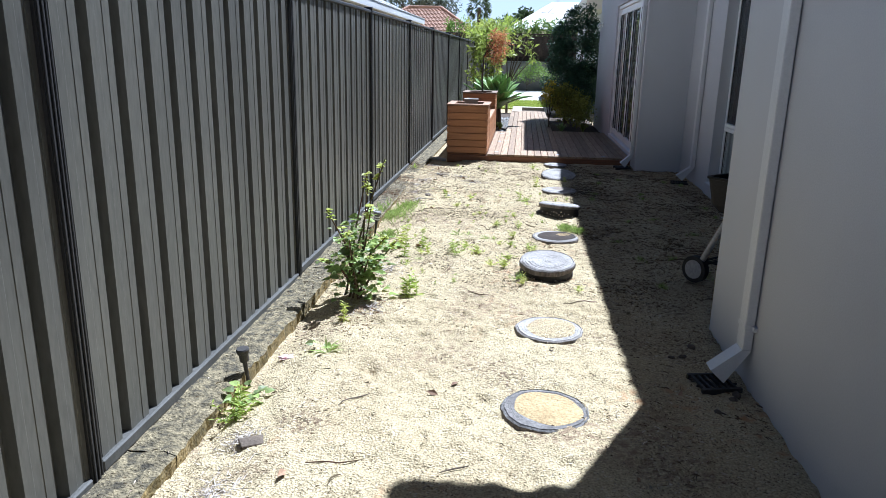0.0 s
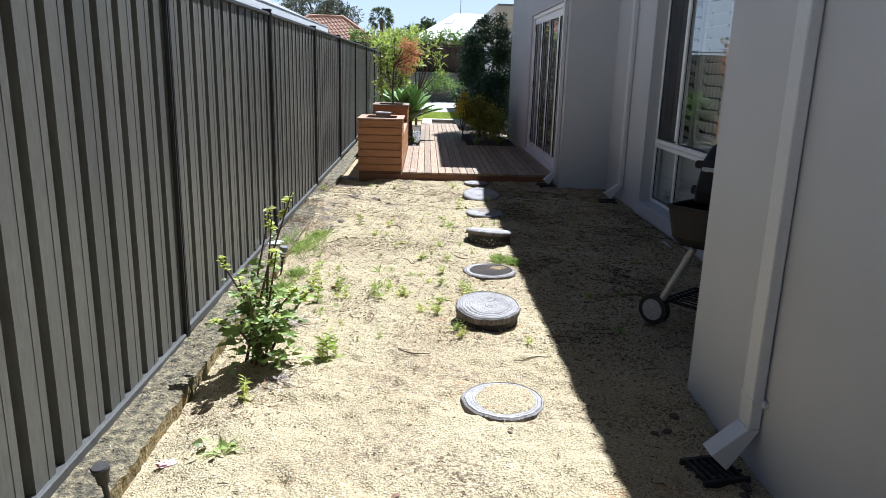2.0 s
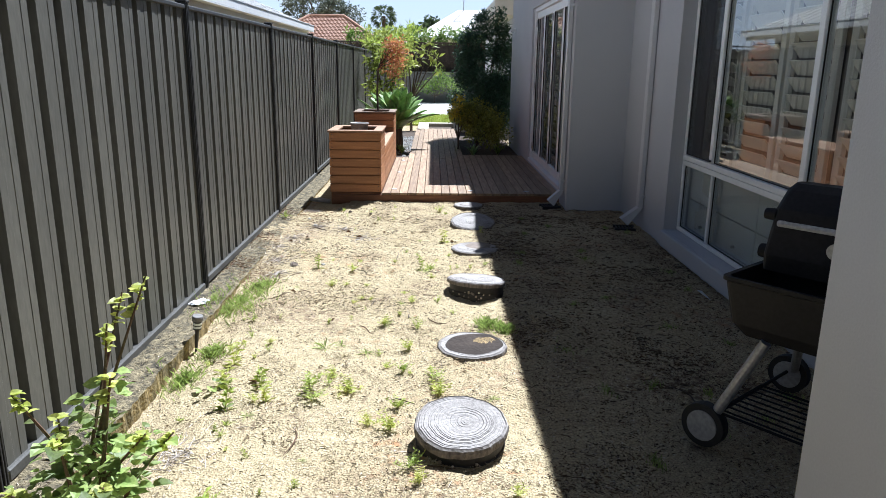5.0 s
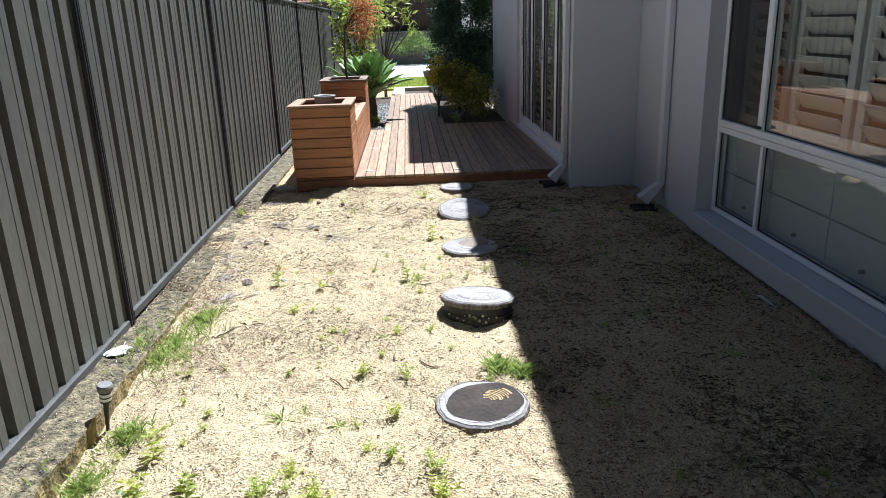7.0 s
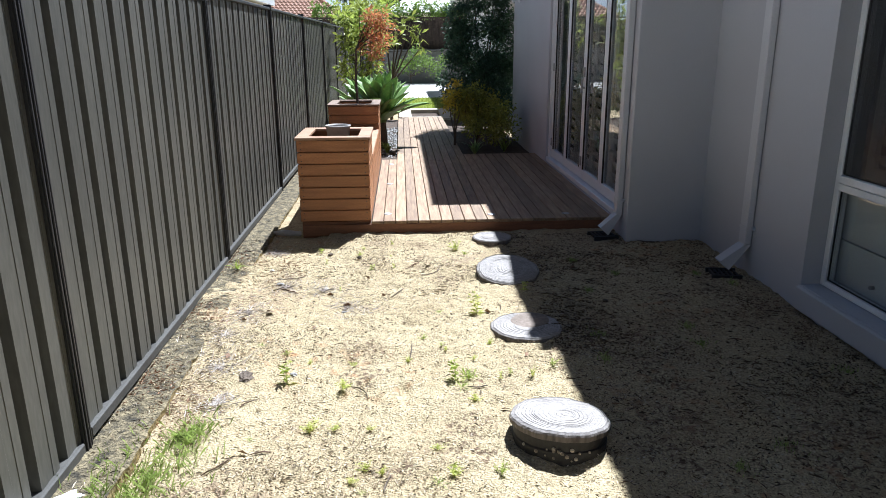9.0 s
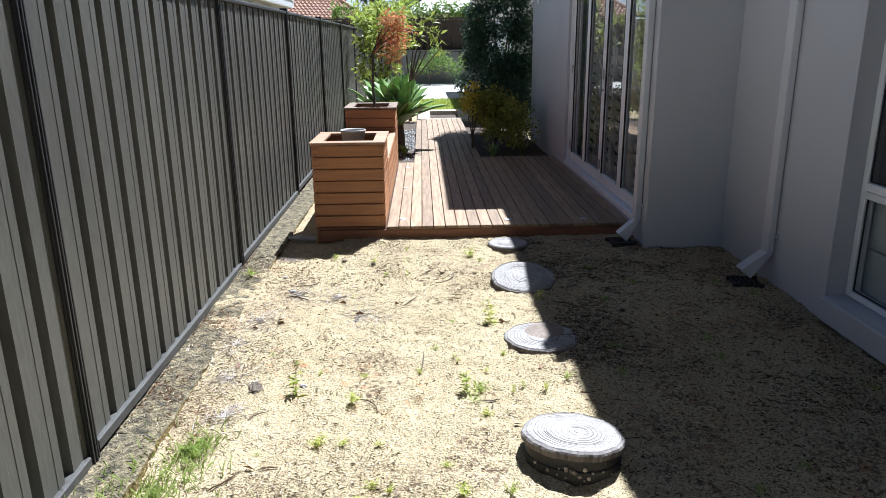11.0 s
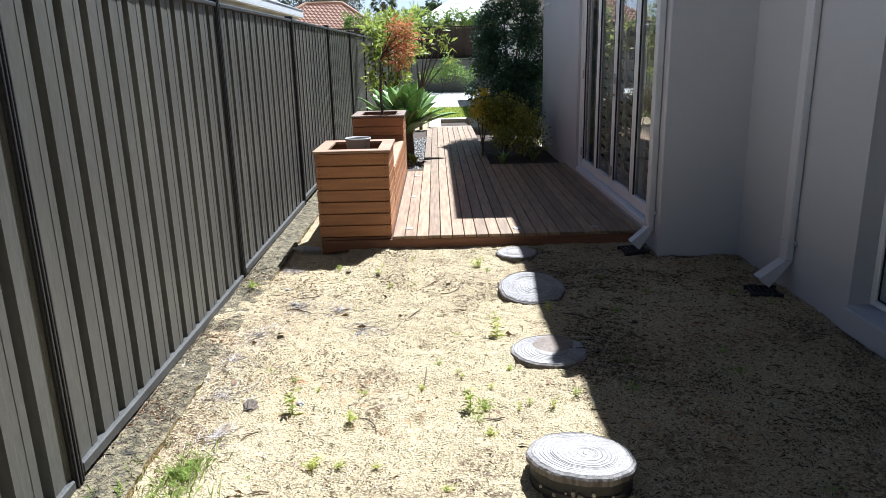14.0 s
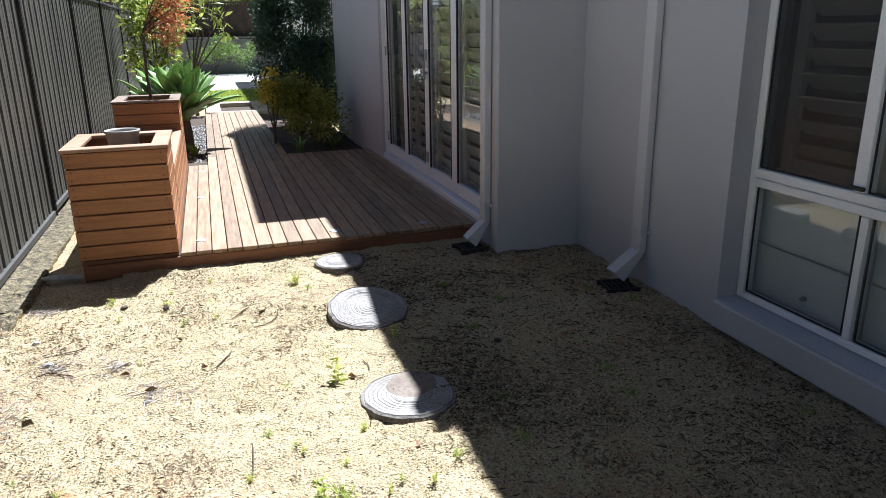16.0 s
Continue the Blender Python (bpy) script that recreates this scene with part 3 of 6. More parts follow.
for i in range(4):
    shutter(8.8 + i * 0.66, 9.44 + i * 0.66, 0.24, 2.2, 3.16, 60)


# ---- downpipes ----
def downpipe(x, y, top, bottom, out=0.17, w=0.09, d=0.06):
    """A square downpipe on a wall that faces -x, with a kicked-out foot."""
    p = thing("downpipe", "pale painted square downpipe with angled outlet", "downpipe", "downpipes", at=(x, y, 0))
    part("pipe", boxes((-d - 0.005, -w / 2, bottom + 0.14, -0.006, w / 2, top), bevel=0.004), M_PIPE, p)
    bm = bmesh.new()
    a = [(-d - 0.005, bottom + 0.139), (-0.006, bottom + 0.139), (-out + 0.045, bottom - 0.03), (-out - 0.02, bottom + 0.03)]
    v0, v1 = [[bm.verts.new((u, s * w / 2 * 0.995, z)) for u, z in a] for s in (-1, 1)]
    for i in range(4):
        if i != 2:
            bm.faces.new((v0[i], v0[(i + 1) % 4], v1[(i + 1) % 4], v1[i]))
    bm.faces.new(v0), bm.faces.new(v1)
    # dark inside of the open end
    part("outlet", bm, M_PIPE, p)
    for z in (bottom + 0.24, 2.1):
        part("strap", boxes((-d - 0.008, -w / 2 - 0.003, z, -0.001, w / 2 + 0.003, z + 0.022), (-0.02, -w / 2 - 0.028, z, -0.001, -w / 2 - 0.004, z + 0.022), (-0.02, w / 2 + 0.004, z, -0.001, w / 2 + 0.028, z + 0.022), bevel=0.002), M_PIPE, p)
    return p


downpipe(2.557, 2.02, 3.3, 0.045, 0.155, w=0.09, d=0.045)
downpipe(3.53, 7.51, 3.3, 0.10, 0.18, w=0.09, d=0.045)
downpipe(2.95, 8.42, 3.3, 0.10, 0.15, w=0.085, d=0.045)


def drain(x, y, turn):
    s = thing("stormwater_drain", "black plastic drain grate half buried in sand", "drain", "drains", at=(x, y, ground_z(x, y) - 0.004))
    bm = bmesh.new()
    for i in range(6):
        box(bm, -0.11 + i * 0.04, -0.1, 0.0, -0.095 + i * 0.04, 0.1, 0.03)
    for sgn in (-1, 1):
        box(bm, -0.13, sgn * 0.105 - 0.01, -0.02, 0.125, sgn * 0.105 + 0.01, 0.034)
    box(bm, -0.13, -0.1, -0.05, 0.125, 0.1, -0.02)
    part("grate", bm, M_TANK, s)
    bm = bmesh.new()
    rng = random.Random(int(x * 100))
    for i in range(70):
        u, v, q = rng.uniform(-0.13, 0.12), rng.uniform(-0.1, 0.1), rng.uniform(0.006, 0.018)
        bmesh.ops.create_icosphere(bm, subdivisions=1, radius=q, matrix=Matrix.Translation((u, v, 0.008 + rng.uniform(0, 0.02))) @ Matrix.Diagonal((1, rng.uniform(0.5, 1), 0.5, 1)))
    part("debris", bm, M_WET, s, "dark leaf mould caught in the grate", smooth=True)
    s.rotation_euler.z = radians(turn)
    s.scale = (0.75, 0.75, 0.7)
    return s


drain(2.41, 1.99, 12)
drain(3.37, 7.48, -8)
drain(2.81, 8.4, 5)


# ---- fence ----
P0, BAY, PITCH = 3.27, 2.365, 2.365 / 12


def sheet_mesh(height):
    """Four ribs of a folded steel sheet, standing on its lower edge, face towards +x."""
    prof, y = [], 0.0
    for k in range(4):
        o = k * PITCH
        prof += [(o, -0.038), (o + 0.048, -0.038), (o + 0.056, 0.0), (o + 0.099, 0.0), (o + 0.1025, -0.002), (o + 0.145, -0.002), (o + 0.1465, 0.0), (o + 0.189, 0.0), (o + PITCH - 0.0005, -0.038)]
    verts, faces = [], []
    for z in (0.0, height):
        for back in (0, 0.0025):
            verts += [(x - back, y, z) for y, x in prof]
    n = len(prof)
    f0, b0, f1, b1 = 0, n, 2 * n, 3 * n
    for i in range(n - 1):
        faces += [(f0 + i, f0 + i + 1, f1 + i + 1, f1 + i), (b0 + i + 1, b0 + i, b1 + i, b1 + i + 1), (f1 + i, f1 + i + 1, b1 + i + 1, b1 + i), (f0 + i + 1, f0 + i, b0 + i, b0 + i + 1)]
    return mesh_of("sheet", verts, faces, M_FENCE)


def fence():
    f = thing("fence_west", "dark grey folded-steel boundary fence with posts", "fence", kind="structure")
    top = 1.84
    bm = boxes((-0.035, -0.028, 0.0, 0.012, 0.028, 2.0), (0.012, -0.024, 0.0, 0.02, -0.013, 2.0), (0.012, -0.004, 0.0, 0.022, 0.006, 2.0), (0.012, 0.015, 0.0, 0.02, 0.024, 2.0), bevel=0.002)
    post = bpy.data.meshes.new("post")
    bm.to_mesh(post)
    bm.free()
    post.materials.append(M_POST)
    cap = box_mesh("cap", 0.07, 0.066, 0.012, 0.003, M_POST)
    low = box_mesh("rail", 0.058, BAY - 0.066, 0.05, 0.006, M_RAIL)
    high = box_mesh("rail", 0.07, BAY - 0.066, 0.026, 0.005, M_POST)
    for i in range(-4, 8):
        y = P0 + BAY * i
        zb = min(max(0.028 * i, -0.1), 0.12)
        piece("post", post, f, Matrix.Translation((0.0, y, zb - 0.04)) @ Matrix.Diagonal((1, 1, (top + 0.03 - zb + 0.04) / 2.0, 1)))
        piece("post_cap", cap, f, Matrix.Translation((-0.01, y, top + 0.034)))
        if i == 7:
            continue
        zb += 0.014
        sheet = sheet_mesh(top - zb)
        piece("rail", low, f, Matrix.Translation((-0.012, y + BAY / 2, zb + 0.02)))
        piece("rail", high, f, Matrix.Translation((-0.016, y + BAY / 2, top)))
        for k in range(3):
            piece("sheet", sheet, f, Matrix.Translation((0.0, y + k * PITCH * 4, zb)))


fence()


def kerb_z(y):
    return min(max(0.012 * (y - P0) - 0.004, -0.07), 0.062) + 0.012 * min(1, max(0, 5.5 - y))


def kerb():
    k = thing("kerb", "weathered concrete plinth strip, dirty and mossy", "kerb", kind="structure")
    rng = random.Random(4)
    y = -6.0
    while y < 17:
        ln = 2.361
        bm = bmesh.new()
        nx, ny = 6, 60
        vs = [[bm.verts.new((-0.06 + 0.265 * i / nx + (rng.uniform(-0.008, 0.006) if i == nx else 0), y + ln * j / ny, kerb_z(y + ln * j / ny) + rng.uniform(-0.006, 0.005) + 0.012 * noise.noise(Vector((i * 1.1, (y + ln * j / ny) * 7, 2))) - (0.008 if i == nx else 0))) for i in range(nx + 1)] for j in range(ny + 1)]
        for j in range(ny):
            for i in range(nx):
                bm.faces.new((vs[j][i], vs[j][i + 1], vs[j + 1][i + 1], vs[j + 1][i]))
        lo = [bm.verts.new((0.2 + rng.uniform(-0.004, 0.004), y + ln * j / ny, -0.16)) for j in range(ny + 1)]
        for j in range(ny):
            bm.faces.new((vs[j][nx], lo[j], lo[j + 1], vs[j + 1][nx])).material_index = 1
        part("kerb_block", bm, M_KERB, k).data.materials.append(M_MOSS)
        y += ln + 0.004


kerb()

# ---- deck ----
DZ = 0.15
DECK_Y0 = 8.66


def deck():
    d = thing("deck", "red-brown hardwood deck, sunlit and shaded, worn", "deck", kind="structure")
    # Solid dark blocks stand in for the shade below the boards.
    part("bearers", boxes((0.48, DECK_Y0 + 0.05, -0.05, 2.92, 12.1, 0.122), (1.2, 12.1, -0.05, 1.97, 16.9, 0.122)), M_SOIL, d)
    part("fascia", boxes((0.46, DECK_Y0 + 0.004, 0.035, 2.95, DECK_Y0 + 0.028, 0.124), bevel=0.003), M_FASCIA, d, "red-brown timber deck fascia")
    pitch, w = 0.0935, 0.088
    rng = random.Random(2)
    spans = {}
    x = 1.0
    while x < 2.94:
        cx = x + w / 2
        y1 = 16.9 if cx < 2.0 else 12.14
        runs = [(DECK_Y0, y1)]
        if cx < 1.16:
            runs = [(DECK_Y0, 11.77)]
        for a, b in runs:
            y = a
            while y < b - 0.05:
                e = min(b, y + rng.choice((2.4, 3.0, 3.6, 4.2)))
                if b - e < 0.8:
                    e = b
                key = round(e - y, 3)
                if key not in spans:
                    spans[key] = box_mesh("deck_board", w, e - y - 0.003, 0.024, 0.003, M_DECK)
                piece("deck_board", spans[key], d, Matrix.Translation((cx, (y + e) / 2, DZ - 0.012 + rng.uniform(-0.001, 0.001))))
                y = e
        x += pitch
    for bx, by in ((1.12, 8.9), (1.12, 10.2), (1.98, 8.82), (1.12, 11.4), (2.6, 8.8)):
        bm = bmesh.new()
        rings = lathe(bm, [(0.032, 0.0), (0.032, 0.003), (0.026, 0.005), (0.02, 0.004)], 16, (bx, by, DZ + 0.0012))
        bm.faces.new(rings[-1])
        part("deck_light", bm, M_ALU, d, "round metal recessed deck light")


deck()


# ---- planters and bench ----
CLAD = {}


def clad_face(parent, length, z0, z1, rows, m, screws=True):
    """Horizontal cladding boards on an upright face; m places the face, x along it and -y outwards."""
    h = (z1 - z0) / rows
    key = (round(length, 3), round(h, 3))
    if key not in CLAD:
        CLAD[key] = box_mesh("clad_board", length, 0.018, h - 0.009, 0.002, M_CLAD)
    for i in range(rows):
        piece("clad_board", CLAD[key], parent, m @ Matrix.Translation((0, 0, z0 + (i + 0.5) * h)))
        if screws:
            if "screw" not in CLAD:
                bm = tube(bmesh.new(), [(0, -0.0085, 0), (0, -0.0105, 0)], 0.005, 6)
                CLAD["screw"] = bpy.data.meshes.new("screw")
                bm.to_mesh(CLAD["screw"])
                CLAD["screw"].materials.append(M_SCREW)
            for sx in (-1, 1):
                for dz in (-0.25, 0.25):
                    piece("screw", CLAD["screw"], parent, m @ Matrix.Translation((sx * (length / 2 - 0.03), 0, z0 + (i + 0.5 + dz) * h)))


def planter(x0, x1, y0, y1, z0, z1, rows, cap_mat, label, faces="fblr"):
    p = thing("planter_box", label, "planter", "planter boxes")
    part("liner", boxes((x0 + 0.02, y0 + 0.02, z0, x0 + 0.05, y1 - 0.02, z1 - 0.02), (x1 - 0.05, y0 + 0.02, z0, x1 - 0.02, y1 - 0.02, z1 - 0.02), (x0 + 0.051, y0 + 0.02, z0, x1 - 0.051, y0 + 0.05, z1 - 0.02), (x0 + 0.051, y1 - 0.05, z0, x1 - 0.051, y1 - 0.02, z1 - 0.02)), M_CLAD, p)
    w, l = x1 - x0, y1 - y0
    zt = z1 - 0.022
    if "f" in faces:
        clad_face(p, w - 0.002, z0, zt, rows, Matrix.Translation(((x0 + x1) / 2, y0 + 0.009, 0)))
    if "b" in faces:
        clad_face(p, w - 0.002, z0, zt, rows, Matrix.Translation(((x0 + x1) / 2, y1 - 0.009, 0)) @ Matrix.Rotation(math.pi, 4, "Z"), False)
    if "r" in faces:
        clad_face(p, l - 0.042, z0, zt, rows, Matrix.Translation((x1 - 0.009, (y0 + y1) / 2, 0)) @ Matrix.Rotation(math.pi / 2, 4, "Z"))
    if "l" in faces:
        clad_face(p, l - 0.042, z0, zt, rows, Matrix.Translation((x0 + 0.009, (y0 + y1) / 2, 0)) @ Matrix.Rotation(-math.pi / 2, 4, "Z"), False)
    o, r = 0.014, 0.085
    for b in ((x0 - o, y0 - o, zt + 0.001, x1 + o, y0 + r, z1), (x0 - o, y1 - r, zt + 0.001, x1 + o, y1 + o, z1), (x0 - o, y0 + r + 0.002, zt + 0.001, x0 + r, y1 - r - 0.002, z1), (x1 - r, y0 + r + 0.002, zt + 0.001, x1 + o, y1 - r - 0.002, z1)):
        part("cap_board", boxes(b, bevel=0.003), cap_mat, p)
    bm = bmesh.new()
    n = 14
    rng = random.Random(int(y0 * 10))
    vs = [[bm.verts.new((x0 + 0.052 + (w - 0.104) * i / n, y0 + 0.052 + (l - 0.104) * j / n, z1 - 0.13 + rng.uniform(-0.012, 0.012))) for i in range(n + 1)] for j in range(n + 1)]
    for j in range(n):
        for i in range(n):
            bm.faces.new((vs[j][i], vs[j][i + 1], vs[j + 1][i + 1], vs[j + 1][i]))
    part("soil", bm, M_SOIL, p, "dark potting soil", smooth=True)
    return p


planter(0.43, 0.99, 8.69, 9.36, 0.145, 0.82, 7, M_CAP, "tall orange-brown slatted timber planter box on the deck edge")
part("plinth", boxes((0.44, 8.70, -0.02, 0.985, 11.95, 0.141)), M_FASCIA, tagged(new("planter_plinth"), "dark timber plinth under the planter boxes", "plinth"))
planter(0.43, 0.99, 11.26, 11.93, 0.145, 0.86, 7, M_WEATHER, "timber planter box with weathered grey capping")


def bench():
    b = thing("bench_seat", "low slatted timber bench linking two planter boxes", "bench")
    part("core", boxes((0.46, 9.382, 0.145, 0.965, 11.238, 0.555)), M_CLAD, b)
    clad_face(b, 1.868, 0.145, 0.556, 4, Matrix.Translation((0.981, 10.31, 0)) @ Matrix.Rotation(math.pi / 2, 4, "Z"), False)
    me = box_mesh("seat_slat", 0.088, 1.86, 0.022, 0.003, M_CAP)
    for i in range(6):
        piece("seat_slat", me, b, Matrix.Translation((0.478 + 0.0935 * i, 10.31, 0.569)))


bench()


def pot():
    bm = bmesh.new()
    prof = [(0.0, 0.0), (0.082, 0.0), (0.088, 0.01), (0.098, 0.095), (0.104, 0.098), (0.105, 0.112), (0.098, 0.114), (0.092, 0.1), (0.083, 0.02), (0.0, 0.018)]
    lathe(bm, [(max(r, 0.001), z) for r, z in prof], 40, (0.73, 9.02, 0.765))
    p = thing("plant_pot", "round grey plastic pot set in the planter", "pot")
    part("bowl", bm, M_POT, p, smooth=True)
    bm = bmesh.new()
    tube(bm, [(0.73, 9.02, 0.69), (0.73, 9.02, 0.764)], 0.06, 16)
    part("base", bm, M_TANK, p)


pot()


# ---- stepping stones on the tank lids ----
def slice_stone(x, y, z, r, thick, seed, riser=0.0, tilt=(0, 0), face="rings", label="", top=None):
    """A round log-slice stone: uneven rim, growth rings on top, rough side; on a black riser where it stands proud."""
    rng = random.Random(seed)
    s = thing("stepping_stone", label, "stepping stone", "log-slice stones", at=(x, y, z))
    s.rotation_euler = (radians(tilt[0]), radians(tilt[1]), 0)
    sides, ph = 72, [rng.uniform(0, 6.28) for _ in range(6)]

    def rad(a):
        return 1 + 0.012 * math.sin(3 * a + ph[0]) + 0.009 * math.sin(7 * a + ph[1]) + 0.009 * math.sin(13 * a + ph[2]) + 0.006 * math.sin(29 * a + ph[3])

    bm = bmesh.new()
    ks = [1.0, 1.015, 0.99, 0.955, 0.935, 0.915]
    hs = [-thick, -0.4 * thick, -0.006, 0.0, -0.006, 0.0]
    k = 0.925
    while k > 0.1:
        k -= rng.uniform(0.03, 0.1)
        dip = rng.uniform(0.0014, 0.0034)
        ks.append(max(k, 0.05)), hs.append(rng.uniform(-0.0004, 0.0004))
        ks.append(max(k - 0.012, 0.045)), hs.append(-dip)
        ks.append(max(k - 0.02, 0.04)), hs.append(0.0)
    rings = [[bm.verts.new((r * q * (rad(a) + (0.035 * math.sin(2 * a + ph[4]) + 0.02 * math.sin(3 * a + ph[5])) * (1 - q)) * math.cos(a) + r * 0.12 * (1 - q), r * q * (rad(a) + (0.035 * math.sin(2 * a + ph[4]) + 0.02 * math.sin(3 * a + ph[5])) * (1 - q)) * math.sin(a), h * (0.5 + 0.5 * math.sin(a + ph[1] + q * 9) if q < 0.92 else 1))) for a in (2 * math.pi * i / sides for i in range(sides))] for q, h in zip(ks, hs)]
    for n, (a, b) in enumerate(zip(rings, rings[1:])):
        for i in range(sides):
            bm.faces.new((a[i], a[(i + 1) % sides], b[(i + 1) % sides], b[i])).material_index = 1 if n < 2 else 2 if top and 0.7 < ks[n + 1] < 0.93 else 3 if n > 5 and (n - 5) % 3 == 2 else 0
    bm.faces.new(rings[0]), bm.faces.new(rings[-1])
    st = part("slab", bm, top or M_STONE, s)
    st.data.materials.append(M_BARK)
    st.data.materials.append(M_RINGDARK)
    st.data.materials.append(M_GROOVE)
    if riser:
        bm = bmesh.new()
        rg = lathe(bm, [(r * 0.96, -thick - riser), (r * 0.97, -thick - 0.045), (r * 0.94, -thick - 0.04), (r * 0.94, -thick - 0.002)], 48)
        bm.faces.new(rg[0]), bm.faces.new(rg[-1])
        part("riser", bm, M_TANK, s, "black plastic tank riser")
        if riser > 0.1:
            bm = bmesh.new()
            for _ in range(16):
                a, h = rng.gauss(-1.9, 0.35), -thick - rng.uniform(0.03, 0.075)
                bmesh.ops.create_icosphere(bm, subdivisions=1, radius=rng.uniform(0.004, 0.009), matrix=Matrix.Translation((r * 0.975 * math.cos(a), r * 0.975 * math.sin(a), h)))
            tagged(part("crust", bm, M_DRY, s, "pale dried crumbs stuck to the riser"), kind="stuff")
    if face != "rings":
        bm = bmesh.new()
        n = 48
        off = (r * 0.07, r * 0.03) if face != "stain" else (r * 0.16, r * 0.36)
        hgt = 0.004 if face in ("sand", "ochre") else 0.0012
        blob = [(0.81 if face == "wet" else 0.76) + 0.05 * math.sin(2 * 2 * math.pi * i / n + ph[4]) + 0.02 * math.sin(5 * 2 * math.pi * i / n + ph[5]) + rng.uniform(-0.008, 0.008) for i in range(n)]
        if face == "stain":
            blob = [b * 0.72 for b in blob]
        rim = [bm.verts.new((off[0] + r * blob[i] * math.cos(2 * math.pi * i / n), off[1] + r * blob[i] * math.sin(2 * math.pi * i / n), 0.0006)) for i in range(n)]
        inn = [bm.verts.new((off[0] + r * blob[i] * 0.9 * math.cos(2 * math.pi * i / n), off[1] + r * blob[i] * 0.9 * math.sin(2 * math.pi * i / n), hgt)) for i in range(n)]
        c = bm.verts.new((off[0], off[1], hgt * 1.4))
        for i in range(n):
            bm.faces.new((rim[i], rim[(i + 1) % n], inn[(i + 1) % n], inn[i])), bm.faces.new((inn[i], inn[(i + 1) % n], c))
        part("sand_fill" if face in ("sand", "ochre") else "wet_patch", bm, {"sand": M_SAND, "ochre": M_DAMPSAND, "wet": M_WET, "stain": M_STAIN}[face], s, "sand lying on the stone" if face in ("sand", "ochre") else "dark damp middle", smooth=True)
    if face == "wet":
        bm = bmesh.new()
        for q in range(9):
            a0, a1 = radians(-12 + 4 * q + rng.uniform(-8, 8)), radians(118 - q * 8 + rng.uniform(-10, 10))
            lo = r * (0.1 + 0.062 * q)
            hi = lo + r * rng.uniform(0.026, 0.05)
            row = [[bm.verts.new((r * 0.1 + k * math.cos(a0 + (a1 - a0) * i / 12), r * 0.05 + k * math.sin(a0 + (a1 - a0) * i / 12), 0.0034)) for i in range(13)] for k in (lo, hi)]
            for i in range(12):
                bm.faces.new((row[0][i], row[0][i + 1], row[1][i + 1], row[1][i]))
        part("sand_streak", bm, M_DAMPSAND, s, "yellow sand caught in the rings")
    return s


M_DAMPSAND = mat("damp_sand", (0.42, 0.315, 0.17), (0.35, 0.255, 0.135), 9.0, 0.9, 0.6, 90, fine_mix=0.35, spec=0.15)
M_PALEST = mat("log_slice_pale", (0.22, 0.21, 0.205), (0.12, 0.114, 0.11), 14.0, 0.8, 0.5, 70, fine_mix=0.35)
slice_stone(1.61, 1.61, 0.012, 0.19, 0.05, 1, face="ochre", top=M_PALEST, label="grey log-slice stone with sand heaped in its middle")
slice_stone(1.66, 2.55, 0.012, 0.188, 0.05, 2, face="sand", label="grey log-slice stone almost covered by sand")
slice_stone(1.675, 3.6, 0.105, 0.19, 0.04, 3, riser=0.13, tilt=(8, 0), label="pale log-slice stone standing proud on a black riser")
slice_stone(1.775, 4.62, 0.026, 0.19, 0.05, 4, face="wet", label="grey log-slice stone with a dark damp middle")
slice_stone(1.86, 5.62, 0.102, 0.195, 0.035, 5, riser=0.14, tilt=(-7, 3), label="pale log-slice stone on a tall black riser")
slice_stone(1.91, 6.68, 0.046, 0.195, 0.045, 6, face="stain", label="grey log-slice stone with a brown water stain")
slice_stone(1.935, 7.58, 0.08, 0.208, 0.04, 7, tilt=(11, 0), riser=0.05, label="pale log-slice stone, half in shade")
slice_stone(1.93, 8.38, 0.082, 0.15, 0.04, 8, label="small grey log-slice stone beside the deck")


